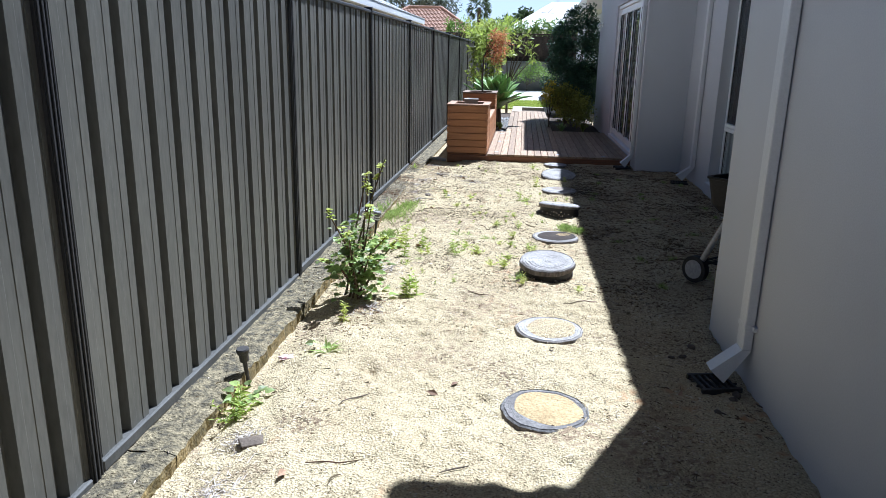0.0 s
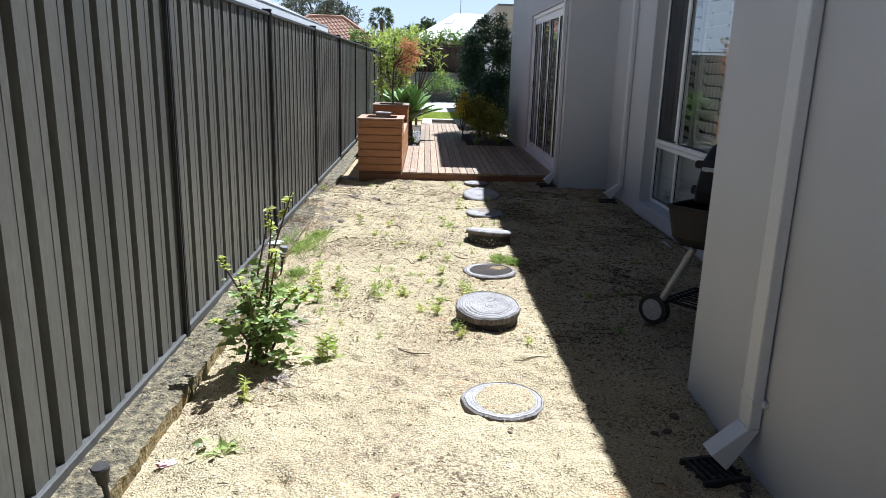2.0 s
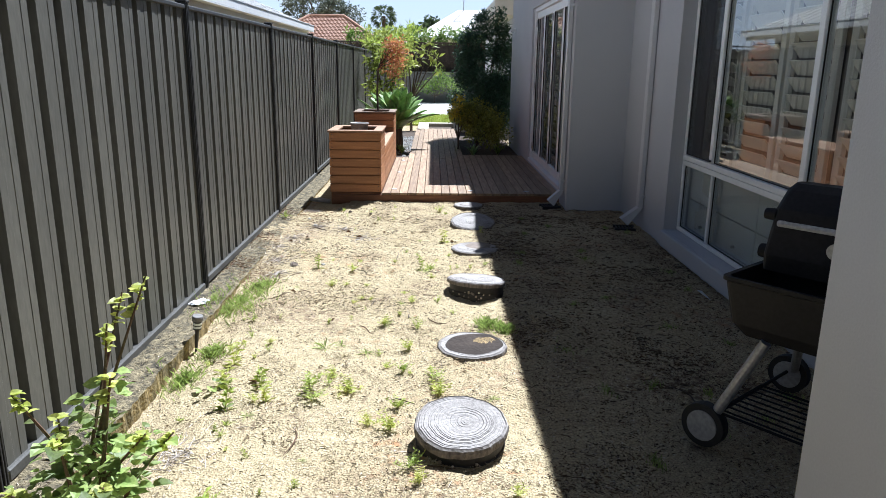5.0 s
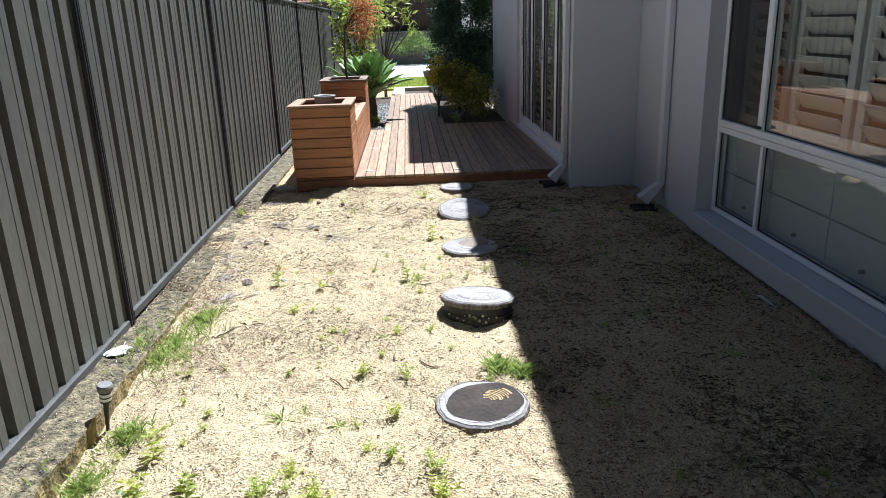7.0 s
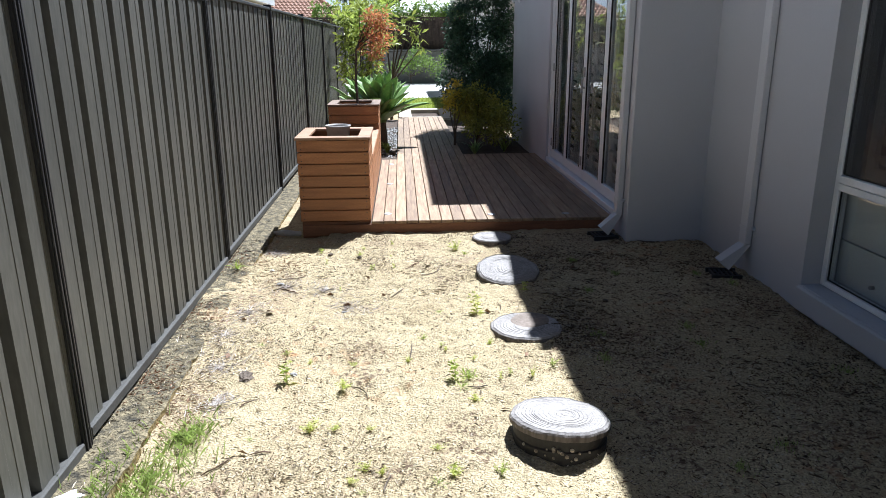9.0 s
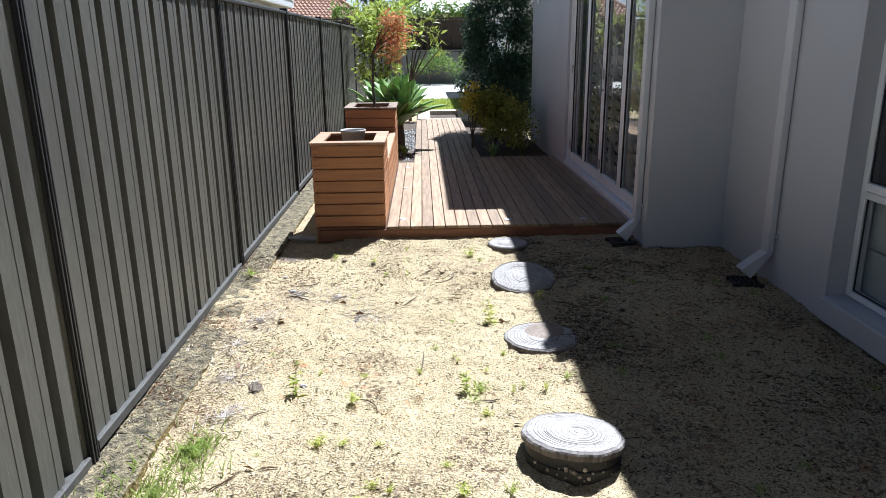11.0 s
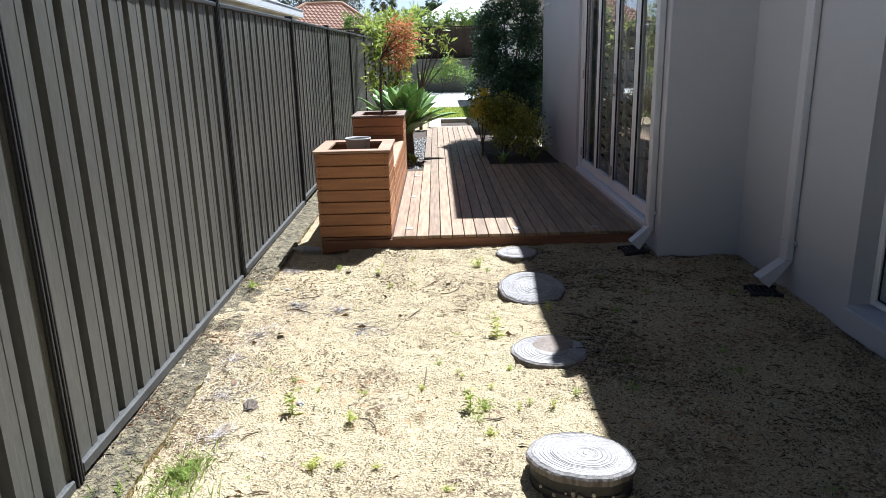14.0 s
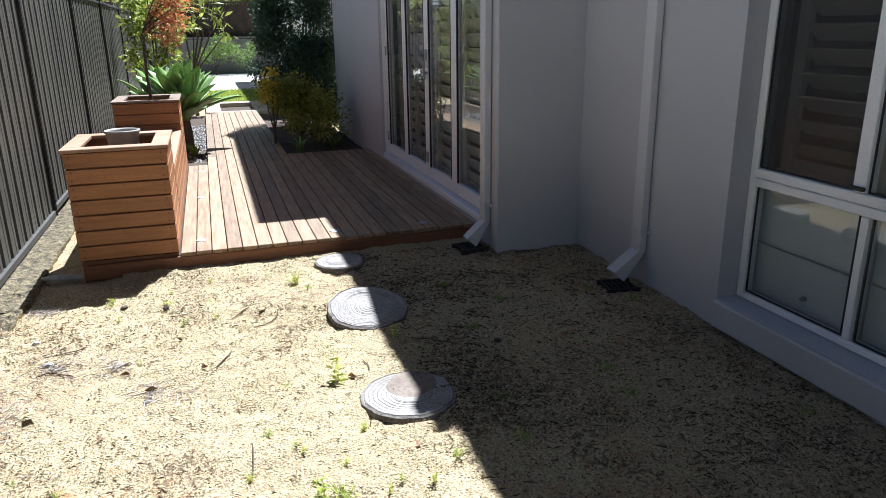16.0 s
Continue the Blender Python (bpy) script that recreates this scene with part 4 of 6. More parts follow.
# ---- barbecue trolley behind the pier ----
def barbecue():
    b = thing("barbecue", "black hooded barbecue trolley on grey tube legs and wheels", "barbecue", at=(3.045, 3.49, 0.0))
    b.rotation_euler.z = radians(-50)
    def loft(rows, cap):
        """Rounded rectangles stacked into a shell: (centre y, half x, half y, corner radius, z)."""
        bm, rings = bmesh.new(), []
        for cy, hx, hy, rad, z in rows:
            ring = []
            for q, (sx, sy) in enumerate(((1, 1), (-1, 1), (-1, -1), (1, -1))):
                for k in range(5):
                    a = radians(90 * q + 22.5 * k)
                    ring.append(bm.verts.new((sx * (hx - rad) + rad * math.cos(a), cy + sy * (hy - rad) + rad * math.sin(a), z)))
            rings.append(ring)
        for a, b in zip(rings, rings[1:]):
            for k in range(20):
                bm.faces.new((a[k], a[(k + 1) % 20], b[(k + 1) % 20], b[k]))
        bm.faces.new(rings[0])
        if cap:
            bm.faces.new(rings[-1])
        return bm

    part("tray", loft([(0, 0.25, 0.16, 0.04, 0.50), (0, 0.29, 0.19, 0.04, 0.55), (0, 0.315, 0.21, 0.03, 0.715), (0, 0.325, 0.218, 0.03, 0.72), (0, 0.325, 0.218, 0.03, 0.735), (0, 0.305, 0.198, 0.03, 0.735), (0, 0.285, 0.18, 0.03, 0.58), (0, 0.27, 0.17, 0.03, 0.56)], True), M_BLACK, b, "black rectangular fire tray")
    hood = part("hood", loft([(0.10, 0.27, 0.11, 0.03, 0.737), (0.10, 0.272, 0.112, 0.03, 0.80), (0.12, 0.262, 0.09, 0.03, 0.98), (0.14, 0.25, 0.06, 0.03, 1.05), (0.15, 0.235, 0.035, 0.03, 1.075)], True), M_BLACK, b, "black hood", smooth=False)
    part("handle", tube(bmesh.new(), [(-0.2, -0.005, 0.93), (-0.2, -0.06, 0.94), (0.2, -0.06, 0.94), (0.2, -0.005, 0.93)], 0.012), M_GREYP, hood, "grey bar handle")
    for z, y, q in ((0.80, 0.03, 0.032), (0.95, 0.04, 0.026)):
        part("knob", tube(bmesh.new(), [(-0.255, y + 0.01, z), (-0.3, y + 0.01, z)], [q, q * 0.85], 18), M_BLACK, hood, "round black knob")
    part("thermometer", tube(bmesh.new(), [(0.0, -0.012, 0.86), (0.0, -0.024, 0.86)], 0.03, 20), M_ALU, hood, "small round metal dial")
    for s in (-1, 2.9):
        part("leg", tube(bmesh.new(), [(-0.14, min(s, 1.0) * 0.17, 0.5), (-0.31, s * 0.2, 0.11)], 0.021, 12), M_ALU, b, "grey tubular leg")
        part("leg", tube(bmesh.new(), [(0.16, min(s, 1.0) * 0.17, 0.5), (0.27, s * 0.2, 0.0)], 0.018, 12), M_ALU, b)
        w = part("wheel", tube(bmesh.new(), [(-0.33, s * 0.2 - 0.022, 0.092), (-0.33, s * 0.2 + 0.022, 0.092)], 0.092, 28), M_RUBBER, b, "black rubber wheel")
        part("hub", tube(bmesh.new(), [(-0.33, s * 0.2 - 0.028, 0.092), (-0.33, s * 0.2 + 0.028, 0.092)], [0.064, 0.064], 28), M_GREYP, w, "pale grey wheel hub")
    part("axle", tube(bmesh.new(), [(-0.33, -0.17, 0.108), (-0.33, 0.55, 0.108)], 0.008), M_BLACK, b)
    shelf = part("wire_shelf", tube(bmesh.new(), [(-0.29, -0.19, 0.16), (0.24, -0.19, 0.16), (0.24, 0.19, 0.16), (-0.29, 0.19, 0.16), (-0.29, -0.19, 0.16)], 0.006, 6), M_BLACK, b, "black wire bottom shelf")
    for i in range(8):
        part("wire", tube(bmesh.new(), [(-0.285, -0.16 + 0.045 * i, 0.16), (0.235, -0.16 + 0.045 * i, 0.16)], 0.004, 6), M_BLACK, shelf)


barbecue()


# ---- solar path lights ----
def path_light(x, y, h, tilt, white):
    s = thing("solar_light", "small black solar path light on a spike" if not white else "black solar path light with a white sticker, leaning", "garden light", "solar lights", at=(x, y, 0.0))
    s.rotation_euler = (radians(tilt[0]), radians(tilt[1]), 0)
    part("spike", tube(bmesh.new(), [(0, 0, -0.1), (0, 0, h * 0.45)], [0.006, 0.012], 10), M_TANK, s)
    part("body", tube(bmesh.new(), [(0, 0, h * 0.45), (0, 0, h * 0.8)], [0.021, 0.024], 16), M_TANK, s)
    bm = bmesh.new()
    rings = lathe(bm, [(0.026, h * 0.8), (0.03, h * 0.82), (0.031, h * 0.95), (0.027, h)], 18)
    bm.faces.new(rings[0]), bm.faces.new(rings[-1])
    part("cap", bm, M_GREYST if white else M_TANK, s)
    if white:
        part("sticker", tube(bmesh.new(), [(0, 0, h * 0.52), (0, 0, h * 0.74)], [0.0226, 0.0242], 16), M_WHITE, s, "white sticker with small dark print")
        part("print", tube(bmesh.new(), [(0, 0, h * 0.61), (0, 0, h * 0.65)], [0.0238, 0.0241], 16), M_TANK, s)


path_light(0.21, 1.8, 0.12, (6, -4), False)
path_light(0.235, 4.72, 0.15, (4, 8), True)


# ---- weeds in the sand ----
def sprout_mesh(seed, leaf_mat, kind):
    """A small weed of unit height: a leafy clump, a single erect stem, or a star of narrow blades."""
    lv = Leaves(seed)
    r = lv.r

    def stem(d, h, wide):
        n0, t = len(lv.v), Vector((-d.y, d.x, 0.001)).normalized() * wide
        lv.v += [Vector((0, 0, -0.1)) + t, Vector((0, 0, -0.1)) - t, d * h - t * 0.4, d * h + t * 0.4]
        lv.f.append((n0, n0 + 1, n0 + 2, n0 + 3))

    if kind == "clump":
        for _ in range(11):
            a, lean = r.uniform(0, 6.28), r.uniform(0.1, 1.5)
            d, h = Vector((math.cos(a) * lean, math.sin(a) * lean, 1)).normalized(), r.uniform(0.45, 1.0)
            stem(d, h, 0.016)
            for k in range(5):
                p, b = d * h * (0.3 + 0.17 * k), r.uniform(0, 6.28)
                for c in (b, b + 3.14):
                    lv.leaf(p, (math.cos(c), math.sin(c), 0.5), r.uniform(0.11, 0.25), r.uniform(0.05, 0.09))
    elif kind == "erect":
        for _ in range(3):
            a, lean = r.uniform(0, 6.28), r.uniform(0.0, 0.35)
            d, h = Vector((math.cos(a) * lean, math.sin(a) * lean, 1)).normalized(), r.uniform(0.6, 1.0)
            stem(d, h, 0.014)
            for k in range(11):
                b = k * 2.4 + r.uniform(-0.4, 0.4)
                lv.leaf(d * h * (0.12 + 0.08 * k), (math.cos(b), math.sin(b), 0.55), r.uniform(0.16, 0.34), r.uniform(0.06, 0.12), 0.2)
        for k in range(6):
            b = k + r.uniform(-0.3, 0.3)
            lv.leaf((0, 0, 0.0), (math.cos(b), math.sin(b), 0.12), r.uniform(0.3, 0.5), r.uniform(0.08, 0.13), 0.1)
    else:
        for _ in range(24):
            b, e = r.uniform(0, 6.28), r.uniform(0.15, 1.4)
            lv.leaf((0, 0, -0.03), (math.cos(b) * math.cos(e), math.sin(b) * math.cos(e), math.sin(e)), r.uniform(0.6, 1.15), 0.05, 0.25)
    return lv.mesh("foliage", leaf_mat)


SPROUTS = {
    "c": [sprout_mesh(k, M_LIME if k % 3 else M_LEAF, "clump") for k in range(5)],
    "e": [sprout_mesh(20 + k, M_LIME if k % 2 else M_LEAF, "erect") for k in range(4)],
    "s": [sprout_mesh(40 + k, M_LEAF if k % 2 else M_GRASS, "star") for k in range(3)],
}
WEEDS = {
    "c": [(0.97, 4.11, 0.10), (1.17, 4.1, 0.09), (1.6, 4.06, 0.10), (1.57, 4.23, 0.08), (1.43, 4.59, 0.08), (1.41, 4.31, 0.07), (1.32, 4.38, 0.06), (1.27, 4.93, 0.08), (1.47, 4.87, 0.08), (1.42, 5.38, 0.06), (1.59, 5.36, 0.06), (1.07, 4.24, 0.07), (0.96, 6.03, 0.08), (1.54, 6.12, 0.06), (1.84, 6.11, 0.05), (1.96, 6.23, 0.06), (1.63, 8.15, 0.09), (0.85, 5.7, 0.07), (1.0, 4.0, 0.09), (1.38, 3.71, 0.09), (1.4, 3.93, 0.09), (1.29, 3.78, 0.08), (1.51, 3.3, 0.08), (1.47, 3.42, 0.08), (1.87, 3.24, 0.07), (0.3, 1.44, 0.12), (0.74, 3.98, 0.06)],
    "e": [(0.53, 4.4, 0.14), (0.7, 6.13, 0.11), (0.55, 4.16, 0.12), (0.73, 4.14, 0.12), (1.66, 6.9, 0.14), (0.61, 3.95, 0.17), (0.79, 3.99, 0.13), (0.8, 3.05, 0.2), (0.77, 3.02, 0.13), (0.84, 3.08, 0.12), (0.49, 2.58, 0.13), (0.28, 1.54, 0.15), (1.99, 7.26, 0.07), (2.01, 8.46, 0.15), (1.48, 6.1, 0.12)],
    "s": [(0.97, 4.61, 0.10), (1.2, 4.55, 0.07), (0.12, 7.77, 0.11), (0.52, 2.1, 0.11), (1.29, 4.94, 0.06), (1.53, 6.17, 0.08), (1.5, 6.02, 0.06), (1.05, 4.68, 0.06)],
}
rng = random.Random(11)
rows = [(k, *w) for k, ws in WEEDS.items() for w in ws]
rows += [(rng.choice("ccces"), rng.uniform(0.35, 1.9), rng.uniform(3.2, 6.6), rng.uniform(0.025, 0.05)) for _ in range(70)]
rows += [(rng.choice("ces"), rng.uniform(0.3, 1.9), rng.uniform(6.6, 8.4), rng.uniform(0.025, 0.045)) for _ in range(14)]
STONES = ((1.61, 1.61), (1.66, 2.55), (1.675, 3.6), (1.775, 4.62), (1.86, 5.62), (1.91, 6.68), (1.935, 7.58), (1.93, 8.38))
rows = [w for w in rows if all(math.hypot(w[1] - a, w[2] - b) > 0.2 for a, b in STONES)]
for i, (kind, x, y, s) in enumerate(rows):
    ob = new("weed", SPROUTS[kind][i % len(SPROUTS[kind])])
    ob.matrix_world = pose(x, y, ground_z(x, y) + 0.002, 0, 0, rng.uniform(0, 360)) @ Matrix.Diagonal((s * rng.uniform(0.9, 1.5), s * rng.uniform(0.9, 1.5), s * rng.uniform(0.8, 1.05), 1))
    tagged(ob, {"c": "small leafy green weed clump in the sand", "e": "thin upright green weed in the sand", "s": "star of narrow green blades in the sand"}[kind], "weed", "weeds")


def tall_weed():
    """A branching leafy weed beside the kerb: a dense base and a few long stalks, sunlight painted into their tip
    leaves.
    """
    w = thing("tall_weed", "tall leafy green weed beside the fence kerb", "weed", at=(0.46, 2.96, -0.02))
    lv, paler, r = Leaves(77), Leaves(78), random.Random(5)
    tops = [(-0.16, -0.02, 0.56), (0.06, 0.16, 0.72), (0.14, 0.3, 0.84), (0.0, 0.42, 0.74), (0.1, 0.06, 0.58), (-0.1, 0.1, 0.42), (0.2, 0.04, 0.4), (-0.02, -0.06, 0.44), (0.24, 0.16, 0.34), (-0.18, -0.08, 0.26), (0.12, -0.1, 0.3)]
    for t in tops:
        b = Vector((r.uniform(-0.07, 0.07), r.uniform(-0.06, 0.06), 0))
        e = Vector(t)
        mid = b.lerp(e, 0.5) + Vector((r.uniform(-0.03, 0.03), r.uniform(-0.03, 0.03), 0.05))
        part("stem", tube(bmesh.new(), [b, mid, e], [0.008, 0.0065, 0.003], 6), M_STEM, w)
        for j in range(27):
            u = r.uniform(0.15, 0.95) if e.z < 0.5 else r.uniform(0.1, 0.6)
            p = b.lerp(mid, u * 2) if u < 0.5 else mid.lerp(e, u * 2 - 1)
            a, s = r.uniform(0, 6.28), 0.026 + 0.046 * r.random() ** 1.5
            q = p + Vector((math.cos(a), math.sin(a), 0.3)) * r.uniform(0.0, 0.07)
            lv.round_leaf(q, (math.cos(a), math.sin(a), 0.3), s, s * 0.9, 0.3)
        # Tip leaves in lime: the sunlit look of the top growth as colour.
        for j in range(14):
            a, s = r.uniform(0, 6.28), r.uniform(0.025, 0.055)
            p = mid.lerp(e, r.uniform(0.65, 1.0))
            paler.round_leaf(p, (math.cos(a), math.sin(a), 0.5), s, s * 0.7, 0.35)
    for j in range(130):
        a, q = r.uniform(0, 6.28), 0.19 * r.random() ** 0.7
        s = 0.026 + 0.05 * r.random() ** 1.5
        lv.round_leaf((q * math.cos(a) + 0.03, q * math.sin(a), r.uniform(0.02, 0.3)), (math.cos(a), math.sin(a), 0.25), s, s * 0.9, 0.25)
    link("leaves", lv.mesh("leaves", M_WEED), None, w)
    link("young_leaves", paler.mesh("young_leaves", M_LIME), None, w, "yellow-green top leaves, coloured as if sunlit")


tall_weed()


def broad_weed(x, y, n, size, seed):
    """A low rosette of broad round leaves."""
    lv = Leaves(seed)
    for k in range(n):
        a, q = 2.4 * k + lv.r.uniform(-0.4, 0.4), size * lv.r.uniform(0.3, 1.6)
        s = size * lv.r.uniform(0.6, 1.2)
        lv.round_leaf((q * math.cos(a), q * math.sin(a), size * lv.r.uniform(0.1, 1.2)), (math.cos(a), math.sin(a), 0.4), s, s * 0.85, 0.3)
    o = link("weed", lv.mesh("weed", M_WEED), None)
    o.location = (x, y, ground_z(x, y))
    tagged(o, "low broad-leaved green weed on the sand", "weed", "weeds")


broad_weed(0.3, 1.6, 16, 0.055, 91)
broad_weed(0.5, 2.12, 7, 0.045, 92)
broad_weed(0.5, 4.12, 9, 0.04, 93)


def grass_patch(name, label, spots, mat_, seed, h, per=260, flat=1.0):
    v, f, r = [], [], random.Random(seed)
    for cx, cy, rad in spots:
        for _ in range(per):
            q, a = rad * abs(r.gauss(0, 0.5)), r.uniform(0, 6.28)
            x, y = cx + q * math.cos(a) * 0.8, cy + q * math.sin(a)
            hh, b = h * r.uniform(0.4, 1.2), r.uniform(0, 6.28)
            z = kerb_z(y) if x < 0.2 else ground_z(x, y)
            tx, ty = math.cos(b) * hh * r.uniform(0.1, 0.8), math.sin(b) * hh * r.uniform(0.1, 0.8)
            w = 0.0022
            n = len(v)
            v += [(x - w * math.sin(b), y + w * math.cos(b), z), (x + w * math.sin(b), y - w * math.cos(b), z), (x + tx * 0.5, y + ty * 0.5, z + hh * 0.75 * flat), (x + tx, y + ty, z + hh * flat)]
            f += [(n, n + 1, n + 2), (n + 1, n + 3, n + 2)]
    return tagged(link(name, mesh_of(name, v, f, mat_), None), label, "grass", kind="stuff")


shade_rng = random.Random(8)
grass_patch("shade_grass", "sparse low green shoots in the shaded sand", [(shade_rng.uniform(2.15, 3.4), shade_rng.uniform(3.4, 8.0), shade_rng.uniform(0.04, 0.1)) for _ in range(26)], M_GRASS, 31, 0.028, 45)
M_STRAW = mat("straw", (0.56, 0.51, 0.47), (0.38, 0.33, 0.29), 6.0, 0.85, 0.0, vary=0.35, island=True)
grass_patch("grass_tufts", "green grass tufts along the kerb and by a stone", [(0.3, 5.45, 0.3), (0.25, 5.3, 0.3), (0.36, 5.7, 0.2), (0.36, 4.6, 0.12), (1.88, 4.95, 0.1), (1.98, 4.9, 0.07), (0.3, 4.3, 0.15), (0.25, 3.7, 0.12)], M_GRASS, 3, 0.07, 340, 0.62)
grass_patch("dry_grass", "thin dry straw lying on the sand", [(0.42, 0.9, 0.25), (0.4, 1.25, 0.15), (0.35, 7.0, 0.25), (0.5, 7.4, 0.2), (0.9, 7.05, 0.25), (0.3, 8.2, 0.12), (0.36, 6.3, 0.25), (0.42, 5.95, 0.2), (0.3, 6.65, 0.25), (0.75, 7.35, 0.2), (0.6, 2.75, 0.2), (0.55, 3.5, 0.25)], M_STRAW, 4, 0.13, 170, 0.1)


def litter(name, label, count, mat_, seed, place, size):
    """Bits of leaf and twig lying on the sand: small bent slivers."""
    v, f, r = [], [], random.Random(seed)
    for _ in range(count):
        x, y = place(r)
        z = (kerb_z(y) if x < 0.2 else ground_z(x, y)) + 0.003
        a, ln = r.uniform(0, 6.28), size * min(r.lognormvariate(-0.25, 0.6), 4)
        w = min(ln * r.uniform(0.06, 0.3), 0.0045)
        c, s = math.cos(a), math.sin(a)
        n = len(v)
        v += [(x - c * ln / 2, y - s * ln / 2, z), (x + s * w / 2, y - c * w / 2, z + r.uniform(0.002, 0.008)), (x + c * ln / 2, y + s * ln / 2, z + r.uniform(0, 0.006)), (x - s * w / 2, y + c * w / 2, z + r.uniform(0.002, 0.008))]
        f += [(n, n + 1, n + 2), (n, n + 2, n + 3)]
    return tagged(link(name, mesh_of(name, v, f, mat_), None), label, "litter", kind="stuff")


def clustered(x0, x1, y0, y1, even, full=-9):
    """Places that gather in patches; even: the share that lies anywhere."""

    def place(r):
        while True:
            x, y = r.uniform(x0, x1), r.uniform(y0, y1)
            if y < full + 1.2 and r.random() > 0.25 + 0.75 * max(0, (y - full + 0.6) / 1.8):
                continue
            if x > 2.55 and y < 2.75:
                continue
            k = noise.noise(Vector((x * 1.6, y * 1.6, 4))) + 0.6 * noise.noise(Vector((x * 5, y * 5, 9)))
            if r.random() < even or k > r.uniform(0.05, 0.5):
                return x, y

    return place


litter("dry_litter", "dry straw and leaf bits strewn over the sand", 28000, M_DRY, 21, clustered(0.03, 2.3, -0.6, 8.6, 0.2, 3.0), 0.014)
# Mulch lies here, but its dense dark bits also deepen the house shade.
litter("dark_litter", "dark mulch bits, laid thick to deepen the shade along the house", 25000, M_DARKLIT, 22, clustered(2.0, 3.52, -0.5, 8.55, 0.28, 2.6), 0.017)
litter("fine_mulch", "dark leaf crumbs in the sand", 8000, M_DARKLIT, 23, clustered(0.25, 2.5, -0.6, 8.55, 0.2), 0.008)


def clod(x, y, s, m, name, label, cat, group):
    bm = bmesh.new()
    bmesh.ops.create_icosphere(bm, subdivisions=2, radius=1)
    r = random.Random(int(x * 1000 + y * 77))
    for v in bm.verts:
        v.co *= 1 + 0.35 * noise.noise(v.co * 1.6 + Vector((x * 9, y * 5, 0)))
    o = part(name, bm, m)
    o.matrix_world = pose(x, y, ground_z(x, y) + s * 0.2, 0, 0, r.uniform(0, 360)) @ Matrix.Diagonal((s, s * r.uniform(0.6, 1), s * 0.5, 1))
    return tagged(o, label, cat, group)


for x, y, s in ((2.33, 2.3, 0.022), (2.4, 2.42, 0.026), (2.27, 2.28, 0.018), (2.36, 1.72, 0.02), (2.45, 1.82, 0.02), (2.48, 1.88, 0.03), (0.72, 8.05, 0.02), (0.93, 8.0, 0.018), (1.66, 2.27, 0.012), (2.45, 7.05, 0.02)):
    clod(x, y, s, M_BARKT, "bark_chip", "dark bark chip lying on the sand", "bark chip", "bark chips")
for x, y, s in ((0.36, 7.72, 0.022), (0.46, 7.45, 0.025), (0.72, 6.2, 0.02), (0.9, 7.0, 0.018)):
    clod(x, y, s, M_PEBBLE, "stone", "small pale stone lying on the sand", "stone", "stones")
bm = boxes((-0.05, -0.03, 0, 0.05, 0.03, 0.012), bevel=0.003)
chip = tagged(part("brick_piece", bm, M_BARKT), "broken flat paver piece on the sand", "paver")
chip.matrix_world = pose(0.46, 1.22, ground_z(0.46, 1.22) + 0.004, 8, 4, 35)


def twig(x, y, ln, seed):
    r = random.Random(seed)
    a, bend = r.uniform(0, 6.28), r.uniform(-0.9, 0.9)
    pts = []
    for k in range(6):
        u = k / 5 - 0.5
        b = a + bend * u
        px, py = x + ln * u * math.cos(b), y + ln * u * math.sin(b)
        pts.append((px, py, ground_z(px, py) + 0.006 + 0.012 * (0.25 - u * u) * r.random()))
    o = part("twig", tube(bmesh.new(), pts, [0.002, 0.0032, 0.0034, 0.003, 0.0026, 0.0012], 5), M_STEM if seed % 3 else M_BARKT)
    tagged(o, "thin bent dry twig lying on the sand", "twig", "twigs")


rt = random.Random(41)
for k in range(44):
    twig(rt.uniform(0.3, 2.0) if k % 4 else rt.uniform(2.1, 3.3), rt.uniform(-0.2, 8.3), rt.uniform(0.06, 0.24), k)


def dead_leaf(x, y, s, seed):
    lv = Leaves(seed)
    a = lv.r.uniform(0, 6.28)
    lv.leaf((0, 0, 0), (math.cos(a), math.sin(a), 0.25), s, s * 0.5, 0.1)
    o = link("dead_leaf", lv.mesh("dead_leaf", M_DEAD), None)
    o.location = (x, y, ground_z(x, y) + 0.006)
    tagged(o, "curled brown dead leaf lying on the sand", "leaf", "dead leaves")


M_DEAD = mat("dead_leaf", (0.22, 0.12, 0.07), (0.32, 0.2, 0.12), 20.0, 0.8, 0.1, 90, vary=0.3)
for k in range(30):
    dead_leaf(rt.uniform(0.3, 2.6), rt.uniform(0.3, 8.3), rt.uniform(0.03, 0.065), k)
red_spots = ((0.44, 7.78, 0.16), (0.12, 6.98, 0.14), (0.1, 8.0, 0.2), (0.62, 2.7, 0.18), (0.3, 5.9, 0.14), (0.1, 6.2, 0.12))


def red_place(r):
    x, y, q = r.choice(red_spots)
    return max(0.03, x + r.gauss(0, q * 0.6)), y + r.gauss(0, q)


litter("rust_litter", "rust-brown leaf crumbs in small drifts on the sand", 2600, M_DEAD, 29, red_place, 0.014)


def tag_marker():
    bm = bmesh.new()
    vs = [bm.verts.new(p) for p in ((-0.022, 0.05, 0), (0.022, 0.05, 0), (0.016, -0.01, 0), (0.001, -0.08, 0), (-0.001, -0.08, 0), (-0.016, -0.01, 0))]
    bm.faces.new(vs)
    bmesh.ops.solidify(bm, geom=bm.faces[:], thickness=0.004)
    o = tagged(part("plant_label", bm, M_WHITE), "white pointed plastic plant tag on shaded sand", "plant tag")
    o.matrix_world = pose(3.385, 5.5, ground_z(3.385, 5.5) + 0.02, 14, 12, 20)


tag_marker()


